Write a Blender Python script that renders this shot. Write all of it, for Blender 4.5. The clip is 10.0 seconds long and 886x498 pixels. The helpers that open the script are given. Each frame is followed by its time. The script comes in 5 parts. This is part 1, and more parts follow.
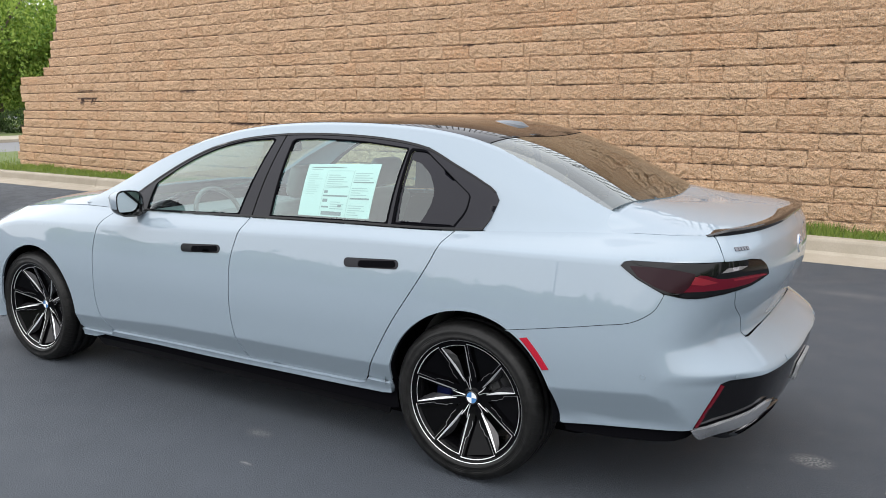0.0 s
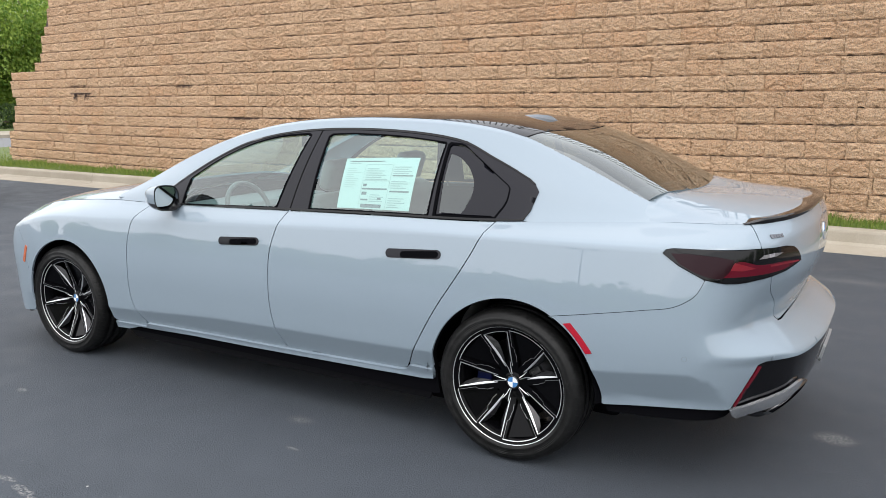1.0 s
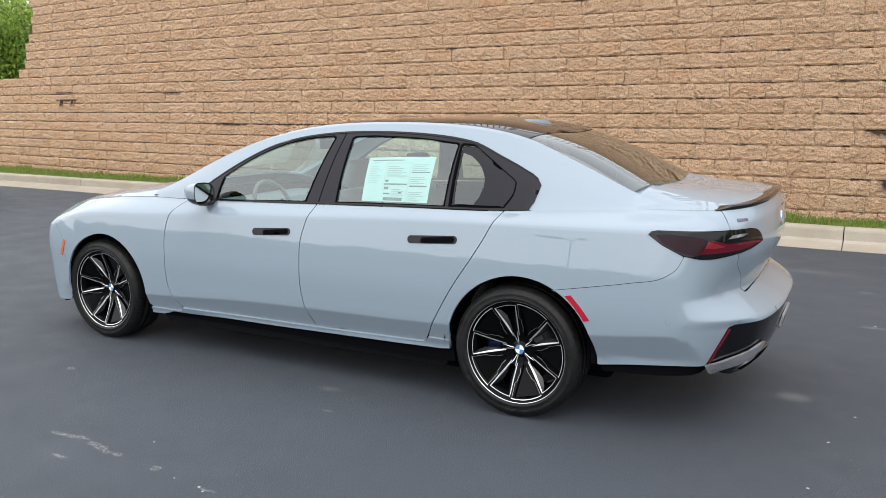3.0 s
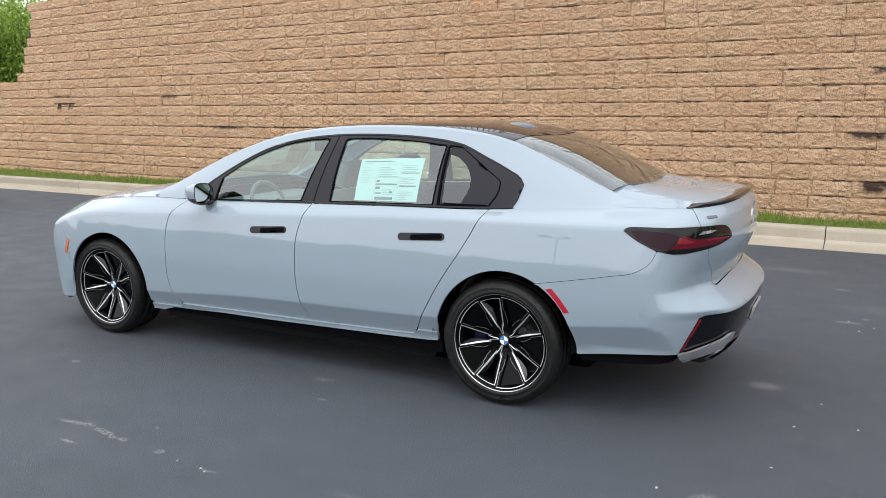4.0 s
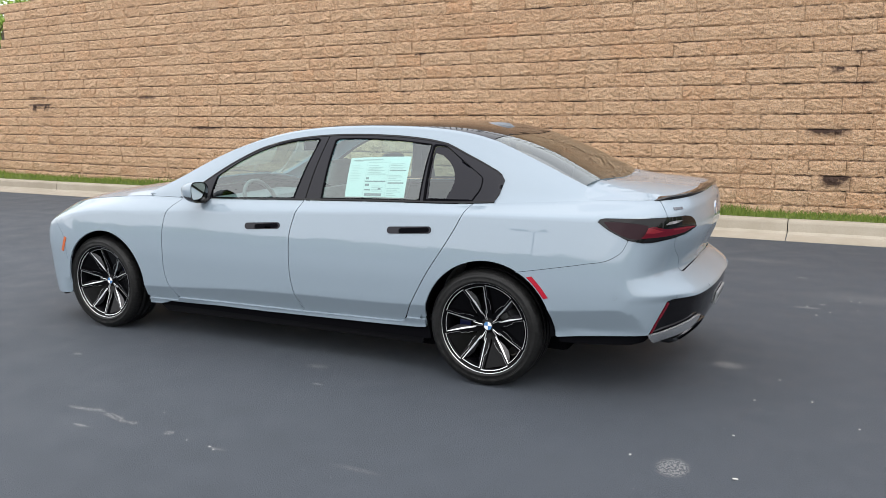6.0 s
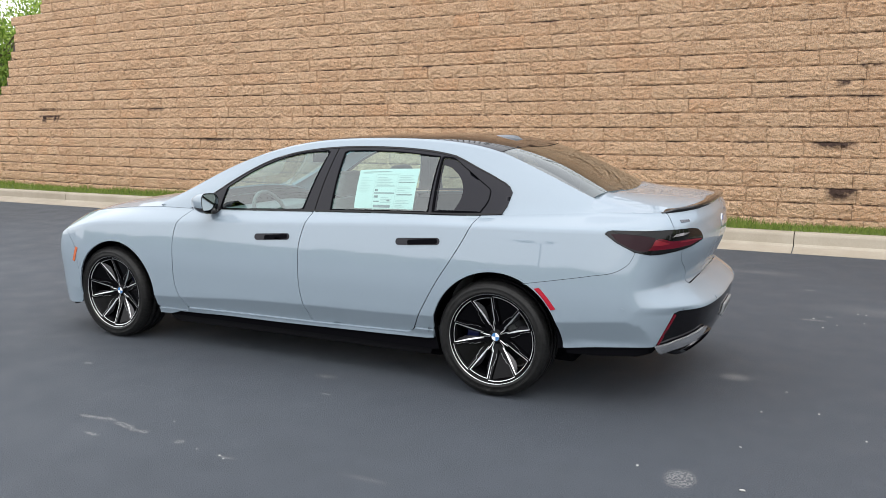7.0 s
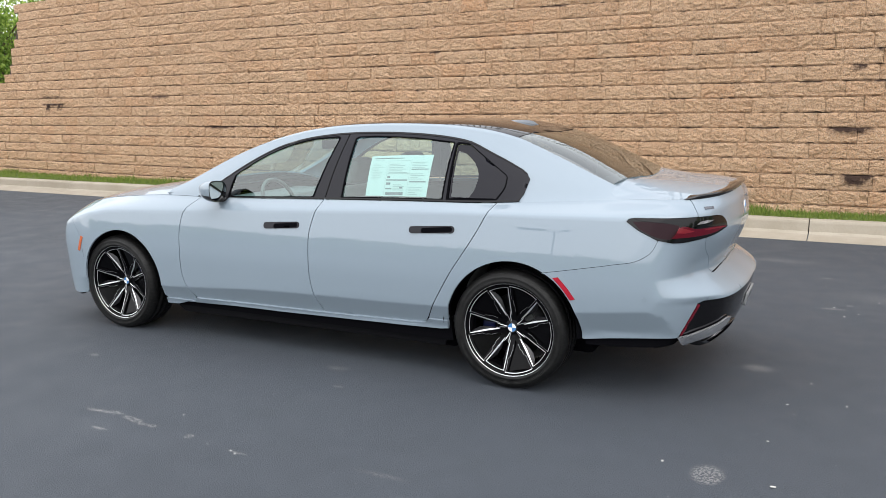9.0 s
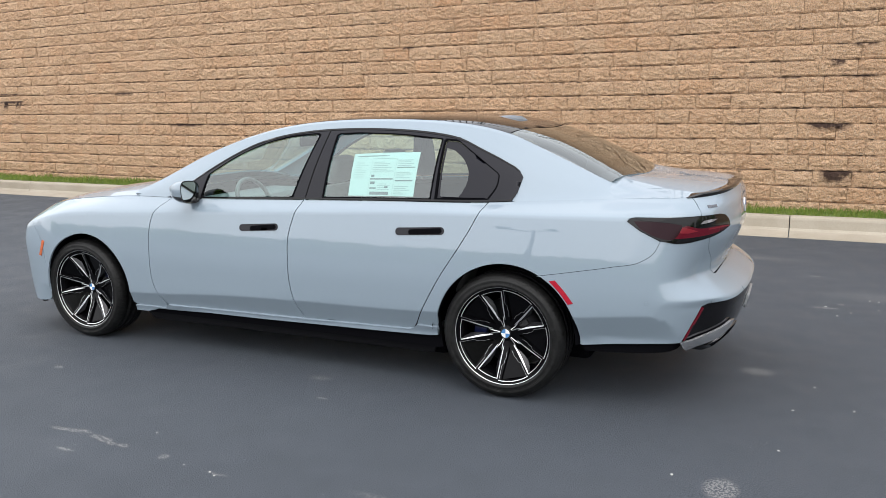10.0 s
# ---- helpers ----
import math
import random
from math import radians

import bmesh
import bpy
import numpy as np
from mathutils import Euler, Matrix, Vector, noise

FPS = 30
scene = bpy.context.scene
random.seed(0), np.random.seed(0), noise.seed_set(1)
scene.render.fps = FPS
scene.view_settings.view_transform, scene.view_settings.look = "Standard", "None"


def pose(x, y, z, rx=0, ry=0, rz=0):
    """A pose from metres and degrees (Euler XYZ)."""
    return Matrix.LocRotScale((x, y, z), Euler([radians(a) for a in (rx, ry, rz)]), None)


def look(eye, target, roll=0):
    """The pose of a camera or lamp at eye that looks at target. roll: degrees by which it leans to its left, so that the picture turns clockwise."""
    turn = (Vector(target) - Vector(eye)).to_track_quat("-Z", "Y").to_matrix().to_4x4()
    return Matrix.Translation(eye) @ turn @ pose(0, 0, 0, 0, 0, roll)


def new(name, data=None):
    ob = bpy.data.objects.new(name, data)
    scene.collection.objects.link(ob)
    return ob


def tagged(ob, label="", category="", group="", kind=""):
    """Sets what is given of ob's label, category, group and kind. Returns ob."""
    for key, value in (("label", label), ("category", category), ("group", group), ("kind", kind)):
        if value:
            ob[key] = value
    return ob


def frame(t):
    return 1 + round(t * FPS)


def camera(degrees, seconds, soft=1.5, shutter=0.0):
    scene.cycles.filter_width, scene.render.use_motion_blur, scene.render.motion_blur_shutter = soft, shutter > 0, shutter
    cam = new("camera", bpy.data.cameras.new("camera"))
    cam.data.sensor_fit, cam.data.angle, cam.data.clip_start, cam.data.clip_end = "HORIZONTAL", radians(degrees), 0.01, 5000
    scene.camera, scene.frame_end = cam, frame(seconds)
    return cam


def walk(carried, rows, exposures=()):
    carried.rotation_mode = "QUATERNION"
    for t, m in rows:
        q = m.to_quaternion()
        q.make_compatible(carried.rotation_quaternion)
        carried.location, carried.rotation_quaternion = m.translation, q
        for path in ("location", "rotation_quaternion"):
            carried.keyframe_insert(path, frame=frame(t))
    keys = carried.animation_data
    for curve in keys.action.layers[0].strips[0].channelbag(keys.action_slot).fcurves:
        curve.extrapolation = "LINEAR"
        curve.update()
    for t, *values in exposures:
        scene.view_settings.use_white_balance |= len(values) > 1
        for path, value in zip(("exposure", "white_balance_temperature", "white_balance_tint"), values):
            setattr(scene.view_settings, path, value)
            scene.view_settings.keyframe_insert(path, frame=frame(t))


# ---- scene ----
cam = camera(58.0, 10.0, soft=0.75)
EXPOSURES = [(0.0, 1.3), (10.0, 1.3)]
PATH = [
    (0, (1.672, -3.849, 1.654), (0.643, -2.171, 1.299), 0.0),
    (0.5, (1.536, -3.955, 1.671), (0.56, -2.249, 1.303), -0.3),
    (1, (1.513, -4.098, 1.666), (0.52, -2.402, 1.294), -0.3),
    (1.5, (1.573, -4.269, 1.665), (0.564, -2.583, 1.292), -0.3),
    (2, (1.595, -4.428, 1.677), (0.608, -2.727, 1.309), -0.4),
    (2.5, (1.563, -4.6, 1.668), (0.624, -2.872, 1.304), -0.3),
    (4, (1.751, -4.926, 1.675), (0.83, -3.185, 1.325), -0.3),
    (4.5, (1.786, -5.033, 1.679), (0.886, -3.284, 1.316), -0.6),
    (5, (1.802, -5.182, 1.677), (0.925, -3.424, 1.301), -0.7),
    (5.5, (1.823, -5.224, 1.686), (0.964, -3.457, 1.316), -0.7),
    (7, (1.829, -5.293, 1.701), (0.954, -3.524, 1.375), -0.5),
    (7.5, (1.822, -5.29, 1.702), (0.938, -3.526, 1.371), -0.4),
    (8, (1.808, -5.288, 1.691), (0.927, -3.525, 1.35), -0.5),
    (8.5, (1.773, -5.275, 1.692), (0.896, -3.512, 1.342), -0.6),
    (9, (1.71, -5.199, 1.681), (0.828, -3.44, 1.326), -0.7),
    (9.5, (1.623, -5.071, 1.675), (0.756, -3.306, 1.309), -0.7),
    (10, (1.491, -5.025, 1.663), (0.681, -3.233, 1.302), -0.8),
]
walk(cam, [(t, look(eye, target, roll)) for t, eye, target, roll in PATH], EXPOSURES)

# ---- world and sun: bright overcast sky ----
world = bpy.data.worlds.new("overcast_sky")
scene.world = world
world.use_nodes = True
wn = world.node_tree.nodes
sky = wn.new("ShaderNodeTexSky")
sky.sky_type = "NISHITA"
sky.sun_disc = False
sky.sun_elevation, sky.sun_rotation = radians(55), radians(138)
sky.air_density, sky.dust_density, sky.ozone_density = 1.0, 3.0, 1.0
hsv = wn.new("ShaderNodeHueSaturation")
hsv.inputs["Saturation"].default_value = 0.35
world.node_tree.links.new(sky.outputs[0], hsv.inputs["Color"])
# an even white cloud veil with soft, slightly brighter and darker clouds all over
clouds = wn.new("ShaderNodeTexNoise")
clouds.inputs["Scale"].default_value, clouds.inputs["Detail"].default_value = 2.6, 5.0
veil = wn.new("ShaderNodeValToRGB")
veil.color_ramp.elements[0].position, veil.color_ramp.elements[0].color = 0.35, (0.78, 0.79, 0.85, 1)
veil.color_ramp.elements[1].position, veil.color_ramp.elements[1].color = 0.65, (1.0, 1.0, 1.0, 1)
lift = wn.new("ShaderNodeVectorMath")
lift.operation = "SCALE"
lift.inputs["Scale"].default_value = 6.2
cover = wn.new("ShaderNodeMix")
cover.data_type = "RGBA"
cover.inputs[0].default_value = 0.65
place = wn.new("ShaderNodeTexCoord")
for a, b in ((place.outputs["Generated"], clouds.inputs["Vector"]), (clouds.outputs["Fac"], veil.inputs["Fac"]), (veil.outputs[0], lift.inputs[0]),
             (hsv.outputs[0], cover.inputs[6]), (lift.outputs[0], cover.inputs[7]), (cover.outputs[2], wn["Background"].inputs[0])):
    world.node_tree.links.new(a, b)
wn["Background"].inputs[1].default_value = 0.15
sun = new("sun", bpy.data.lights.new("sun", "SUN"))
sun.data.energy, sun.data.angle, sun.data.color = 0.85, radians(120), (1.0, 0.99, 0.97)
sun.matrix_world = look((0, 0, 0), (0.38, 0.43, -0.82)) @ pose(0, 0, 0)

# ---- materials ----
MATS = {}


def material(name, colour, rough=0.5, metal=0.0, coat=0.0, coat_rough=0.03, spec=0.5):
    m = bpy.data.materials.new(name)
    m.use_nodes = True
    b = m.node_tree.nodes["Principled BSDF"]
    b.inputs["Base Color"].default_value = (*colour, 1)
    b.inputs["Roughness"].default_value = rough
    b.inputs["Metallic"].default_value = metal
    b.inputs["Coat Weight"].default_value = coat
    b.inputs["Coat Roughness"].default_value = coat_rough
    b.inputs["Specular IOR Level"].default_value = spec
    MATS[name] = m
    return m


class Nodes:
    """Short ways to add nodes to a material."""

    def __init__(self, m):
        self.t = m.node_tree
        self.b = self.t.nodes["Principled BSDF"]

    def add(self, kind, **inputs):
        n = self.t.nodes.new(kind)
        for key, value in inputs.items():
            self.put(n, key.replace("_", " "), value)
        return n

    def put(self, n, key, value):
        sock = n.inputs[key]
        if isinstance(value, bpy.types.NodeSocket):
            self.t.links.new(value, sock)
        else:
            sock.default_value = value

    def where(self, scale=(1, 1, 1), at=(0, 0, 0), world_space=True):
        if world_space:
            g = self.t.nodes.new("ShaderNodeNewGeometry").outputs["Position"]
        else:
            g = self.t.nodes.new("ShaderNodeTexCoord").outputs["Object"]
        m = self.add("ShaderNodeMapping", Vector=g, Scale=scale, Location=at)
        return m.outputs[0]

    def noise(self, scale, detail=3.0, rough=0.55, vector=None, stretch=(1, 1, 1)):
        n = self.add("ShaderNodeTexNoise", Vector=vector or self.where(stretch), Scale=scale, Detail=detail, Roughness=rough)
        return n.outputs["Fac"]

    def ramp(self, fac, *stops):
        n = self.add("ShaderNodeValToRGB", Fac=fac)
        e = n.color_ramp.elements
        while len(e) < len(stops):
            e.new(0.5)
        for el, (p, c) in zip(e, stops):
            el.position = p
            el.color = (*c, 1) if isinstance(c, tuple) else (c, c, c, 1)
        return n.outputs["Color"]

    def mix(self, fac, a, b, blend="MIX"):
        n = self.t.nodes.new("ShaderNodeMix")
        n.data_type, n.blend_type = "RGBA", blend
        for i, v in ((0, fac), (6, a), (7, b)):
            if isinstance(v, bpy.types.NodeSocket):
                self.t.links.new(v, n.inputs[i])
            else:
                n.inputs[i].default_value = v if i == 0 else (*v, 1) if len(v) == 3 else v
        return n.outputs[2]

    def math(self, op, a, b=0.0, c=0.0, clamp=False):
        n = self.t.nodes.new("ShaderNodeMath")
        n.operation, n.use_clamp = op, clamp
        for i, v in enumerate((a, b, c)):
            if isinstance(v, bpy.types.NodeSocket):
                self.t.links.new(v, n.inputs[i])
            else:
                n.inputs[i].default_value = v
        return n.outputs[0]

    def blob(self, centre, size, soft=1.0, power=1.0):
        """1 at the centre, 0 outside an ellipsoid of that size."""
        v = self.where()
        s = self.add("ShaderNodeVectorMath")
        s.operation = "SUBTRACT"
        self.t.links.new(v, s.inputs[0])
        s.inputs[1].default_value = centre
        d = self.add("ShaderNodeVectorMath")
        d.operation = "DIVIDE"
        self.t.links.new(s.outputs[0], d.inputs[0])
        d.inputs[1].default_value = size
        n = self.add("ShaderNodeVectorMath")
        n.operation = "LENGTH"
        self.t.links.new(d.outputs[0], n.inputs[0])
        return self.math("SUBTRACT", 1.0, n.outputs["Value"], clamp=True)

    def bump(self, height, strength=0.3, distance=0.01, normal=None):
        n = self.add("ShaderNodeBump", Height=height, Strength=strength, Distance=distance)
        if normal is not None:
            self.t.links.new(normal, n.inputs["Normal"])
        return n.outputs[0]

    def out(self, **kw):
        for key, value in kw.items():
            self.put(self.b, key.replace("_", " "), value)


# car paint: pale blue-grey metallic under clear coat
paint = material("paint", (0.26, 0.31, 0.36), 0.5, 0.08, 1.0, 0.012, spec=0.1)
n = Nodes(paint)
n.b.inputs["Coat IOR"].default_value = 1.55
flake = n.noise(900, 1.0)
n.out(Base_Color=n.mix(n.ramp(flake, (0.35, 0.0), (0.65, 1.0)), (0.194, 0.243, 0.287), (0.220, 0.271, 0.317)))
black_gloss = material("black_gloss", (0.012, 0.012, 0.014), 0.08, 0.0, 1.0, 0.02)
black_trim = material("black_trim", (0.009, 0.009, 0.013), 0.10, 0.0, 0.0, 0.08, spec=0.21)
apron_black = material("apron_black", (0.005, 0.005, 0.006), 0.08, 0.0, 0.0, 0.1, spec=0.25)
black_plastic = material("black_plastic", (0.004, 0.004, 0.005), 0.6, spec=0.05)
n = Nodes(black_plastic)
n.out(Normal=n.bump(n.noise(700, 2.0), 0.15, 0.002))
# no gloss: shade of gaps and hollows put into colour; also seals, pillar trim
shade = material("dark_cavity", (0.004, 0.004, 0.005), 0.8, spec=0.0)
rubber = material("tyre_rubber", (0.010, 0.010, 0.011), 0.5, spec=0.24)
n = Nodes(rubber)
sep = n.add("ShaderNodeSeparateXYZ", Vector=n.where(world_space=False))
turn = n.math("ARCTAN2", sep.outputs[2], sep.outputs[0])
radius = n.math("SQRT", n.math("ADD", n.math("POWER", sep.outputs[0], 2.0), n.math("POWER", sep.outputs[2], 2.0)))
groove = n.math("MULTIPLY", n.math("GREATER_THAN", n.math("SINE", n.math("ADD", n.math("MULTIPLY", turn, 76.0), n.math("MULTIPLY", sep.outputs[1], 60.0))), 0.72), n.math("GREATER_THAN", radius, 0.338))
ridge = n.math("MULTIPLY", n.math("SINE", n.math("MULTIPLY", radius, 900.0)), n.math("LESS_THAN", radius, 0.325))
ridge = n.math("MULTIPLY", ridge, n.ramp(n.noise(9, 2.0, vector=n.where(world_space=False)), (0.45, 0.0), (0.6, 0.5)))
height = n.math("ADD", n.math("SUBTRACT", 1.0, groove), n.math("MULTIPLY", ridge, 0.35))
n.out(Base_Color=n.ramp(n.noise(35, 4.0), (0.3, 0.004), (0.75, 0.012)), Roughness=n.ramp(n.noise(14, 3.0), (0.3, 0.38), (0.7, 0.6)), Normal=n.bump(height, 0.9, 0.004))
alloy = material("machined_alloy", (0.72, 0.73, 0.75), 0.28, 0.7)
rim_edge = material("rim_edge", (0.30, 0.30, 0.31), 0.3, 0.7)
rim_grey = material("rim_grey", (0.02, 0.02, 0.022), 0.22, 0.3)
rim_black = material("rim_black", (0.002, 0.002, 0.0025), 0.16, 0.0, 0.0, 0.1, spec=0.10)
satin_silver = material("satin_silver", (0.62, 0.63, 0.65), 0.3, 0.5, 0.4)
steel = material("brake_steel", (0.05, 0.05, 0.053), 0.5, 1.0)
cast_iron = material("cast_iron", (0.09, 0.09, 0.092), 0.45, 0.4)
caliper_blue = material("caliper_blue", (0.003, 0.006, 0.04), 0.3, 0.0, 0.6)
red_lens = material("red_lens", (0.075, 0.004, 0.011), 0.12, 0.0, 0.0, 0.02, spec=0.25)
deep_red = material("dark_red_lens", (0.018, 0.006, 0.009), 0.12, 0.0, 0.0, 0.02, spec=0.12)
red_facet = material("red_facet", (0.15, 0.012, 0.02), 0.15, 0.0, 0.0, 0.02, spec=0.3)
reflector_red = material("reflector_red", (0.32, 0.004, 0.018), 0.2, 0.0, 0.5)
n = Nodes(reflector_red)
n.out(Normal=n.bump(n.noise(250, 1.0), 0.2, 0.003))
amber = material("amber_lens", (0.48, 0.10, 0.025), 0.2, 0.0, 0.6)
white_plastic = material("white_plastic", (0.75, 0.76, 0.78), 0.3)
roundel_blue = material("roundel_blue", (0.06, 0.19, 0.42), 0.2, 0.0, 0.8)
paper = material("paper", (0.42, 0.48, 0.465), 0.7)
ink = material("printed_ink", (0.10, 0.11, 0.12), 0.7)
leather = material("pale_leather", (0.15, 0.15, 0.145), 0.5)
n = Nodes(leather)
n.out(Normal=n.bump(n.noise(180, 3.0), 0.2, 0.003))
grey_leather = material("grey_leather", (0.09, 0.09, 0.09), 0.5)
dash = material("dash_grey", (0.11, 0.11, 0.115), 0.6)


def glass_material(name, tint, mirror=0.06):
    m = material(name, tint, 0.0)
    nt = m.node_tree
    nt.nodes.remove(nt.nodes["Principled BSDF"])
    t = nt.nodes.new("ShaderNodeBsdfTransparent")
    t.inputs[0].default_value = (*tint, 1)
    g = nt.nodes.new("ShaderNodeBsdfGlossy")
    g.inputs["Roughness"].default_value = 0.0
    g.inputs["Color"].default_value = (0.93, 0.98, 0.98, 1)
    f = nt.nodes.new("ShaderNodeLayerWeight")
    f.inputs[0].default_value = 0.5
    p = nt.nodes.new("ShaderNodeMath")
    p.operation = "POWER"
    p.inputs[1].default_value = 3.5
    nt.links.new(f.outputs["Facing"], p.inputs[0])
    k = nt.nodes.new("ShaderNodeMath")
    k.operation, k.use_clamp = "MULTIPLY_ADD", True
    k.inputs[1].default_value, k.inputs[2].default_value = 0.92, mirror
    nt.links.new(p.outputs[0], k.inputs[0])
    x = nt.nodes.new("ShaderNodeMixShader")
    for a, b in ((k.outputs[0], 0), (t.outputs[0], 1), (g.outputs[0], 2)):
        nt.links.new(a, x.inputs[b])
    nt.links.new(x.outputs[0], nt.nodes["Material Output"].inputs[0])
    return m


glass = glass_material("tinted_glass", (0.69, 0.90, 0.875), 0.10)
dark_glass = glass_material("privacy_glass", (0.14, 0.16, 0.15), 0.16)
roof_glass = material("roof_glass", (0.006, 0.006, 0.007), 0.03, spec=0.5)
quarter_glass = glass_material("quarter_glass", (0.50, 0.64, 0.64), 0.08)
mirror_glass = material("mirror_glass", (0.6, 0.63, 0.62), 0.02, 1.0)


# asphalt with seal coat, specks, scuffs
asphalt = material("asphalt", (0.05, 0.05, 0.053), 0.75)
n = Nodes(asphalt)
big = n.noise(0.35, 4.0)
mid = n.noise(3.0, 5.0)
fine = n.noise(150, 4.0, 0.8)
col = n.mix(n.ramp(big, (0.3, 0.0), (0.7, 1.0)), (0.0301, 0.0377, 0.0491), (0.0436, 0.0530, 0.0676))
col = n.mix(n.ramp(mid, (0.35, 0.0), (0.75, 0.35)), col, (0.0436, 0.0500, 0.0578))
col = n.mix(n.ramp(fine, (0.49, 0.0), (0.60, 0.95)), col, (0.0844, 0.0949, 0.1090))
col = n.mix(n.ramp(n.noise(150, 3.0, 0.7), (0.38, 0.85), (0.48, 0.0)), col, (0.0126, 0.0143, 0.0185))
speck = n.add("ShaderNodeTexVoronoi", Vector=n.where(), Scale=16.0)
dots = n.math("MULTIPLY", n.math("LESS_THAN", speck.outputs["Distance"], 0.065), n.math("GREATER_THAN", n.noise(5.0, 2.0), 0.52))
col = n.mix(n.math("MULTIPLY", dots, 0.6), col, (0.26, 0.265, 0.27))
grit = n.ramp(n.noise(85, 2.0, 0.6), (0.48, 0.0), (0.54, 1.0))
for centre, size, amount in (
    ((1.25, -1.61, 0), (0.085, 0.115, 0.1), 1.9),
    ((1.31, 0.07, 0), (0.12, 0.09, 0.1), 1.0),
    ((-2.008, -2.235, 0), (0.070, 0.020, 0.1), 1.8),
    ((-1.932, -2.229, 0), (0.070, 0.020, 0.1), 2.0),
    ((-1.859, -2.214, 0), (0.070, 0.020, 0.1), 1.8),
    ((-1.732, -2.239, 0), (0.050, 0.025, 0.1), 2.2),
    ((-1.661, -2.251, 0), (0.050, 0.028, 0.1), 2.4),
    ((-1.594, -2.273, 0), (0.040, 0.020, 0.1), 2.4),
    ((-1.757, -2.417, 0), (0.060, 0.015, 0.1), 1.3),
    ((-1.52, -2.27, 0), (0.04, 0.02, 0.1), 3.5),
    ((-1.76, -2.41, 0), (0.07, 0.012, 0.1), 1.3),
    ((-0.88, -2.34, 0), (0.08, 0.010, 0.1), 2.0),
    ((-0.95, -1.34, 0), (0.05, 0.015, 0.1), 1.2),
    ((-1.24, -2.29, 0), (0.03, 0.03, 0.1), 2.5),
    ((-2.86, -1.51, 0), (0.05, 0.03, 0.1), 1.2),
    ((1.65, 3.13, 0), (0.06, 0.03, 0.1), 3.0),
    ((1.72, 1.89, 0), (0.12, 0.03, 0.1), 2.0),
    ((1.84, 2.05, 0), (0.03, 0.03, 0.1), 3.0),
    ((1.15, 3.9, 0), (0.5, 0.14, 0.1), 0.35),
    ((-1.15, -1.05, 0), (0.10, 0.05, 0.1), 0.5),
    ((2.2, 2.4, 0), (0.7, 0.25, 0.1), 0.25),
    ((-0.1, -2.25, 0), (0.18, 0.03, 0.1), 0.3),
):
    k = n.math("MULTIPLY", n.math("MINIMUM", n.math("MULTIPLY", n.blob(centre, size), amount), 0.6), grit, clamp=True)
    col = n.mix(k, col, (0.272, 0.265, 0.258))
n.out(Base_Color=col, Roughness=n.ramp(mid, (0.3, 0.62), (0.7, 0.82)), Specular_IOR_Level=0.35, Normal=n.bump(n.noise(120, 4.0, 0.75), 0.8, 0.008))

concrete = material("kerb_concrete", (0.5, 0.44, 0.36), 0.85)
n = Nodes(concrete)
col = n.mix(n.ramp(n.noise(2.2, 5.0), (0.3, 0.0), (0.7, 1.0)), (0.272, 0.238, 0.184), (0.340, 0.303, 0.245))
col = n.mix(n.ramp(n.noise(60, 3.0), (0.4, 0.0), (0.8, 0.35)), col, (0.204, 0.177, 0.143))
n.out(Base_Color=col, Normal=n.bump(n.noise(90, 4.0), 0.3, 0.004))


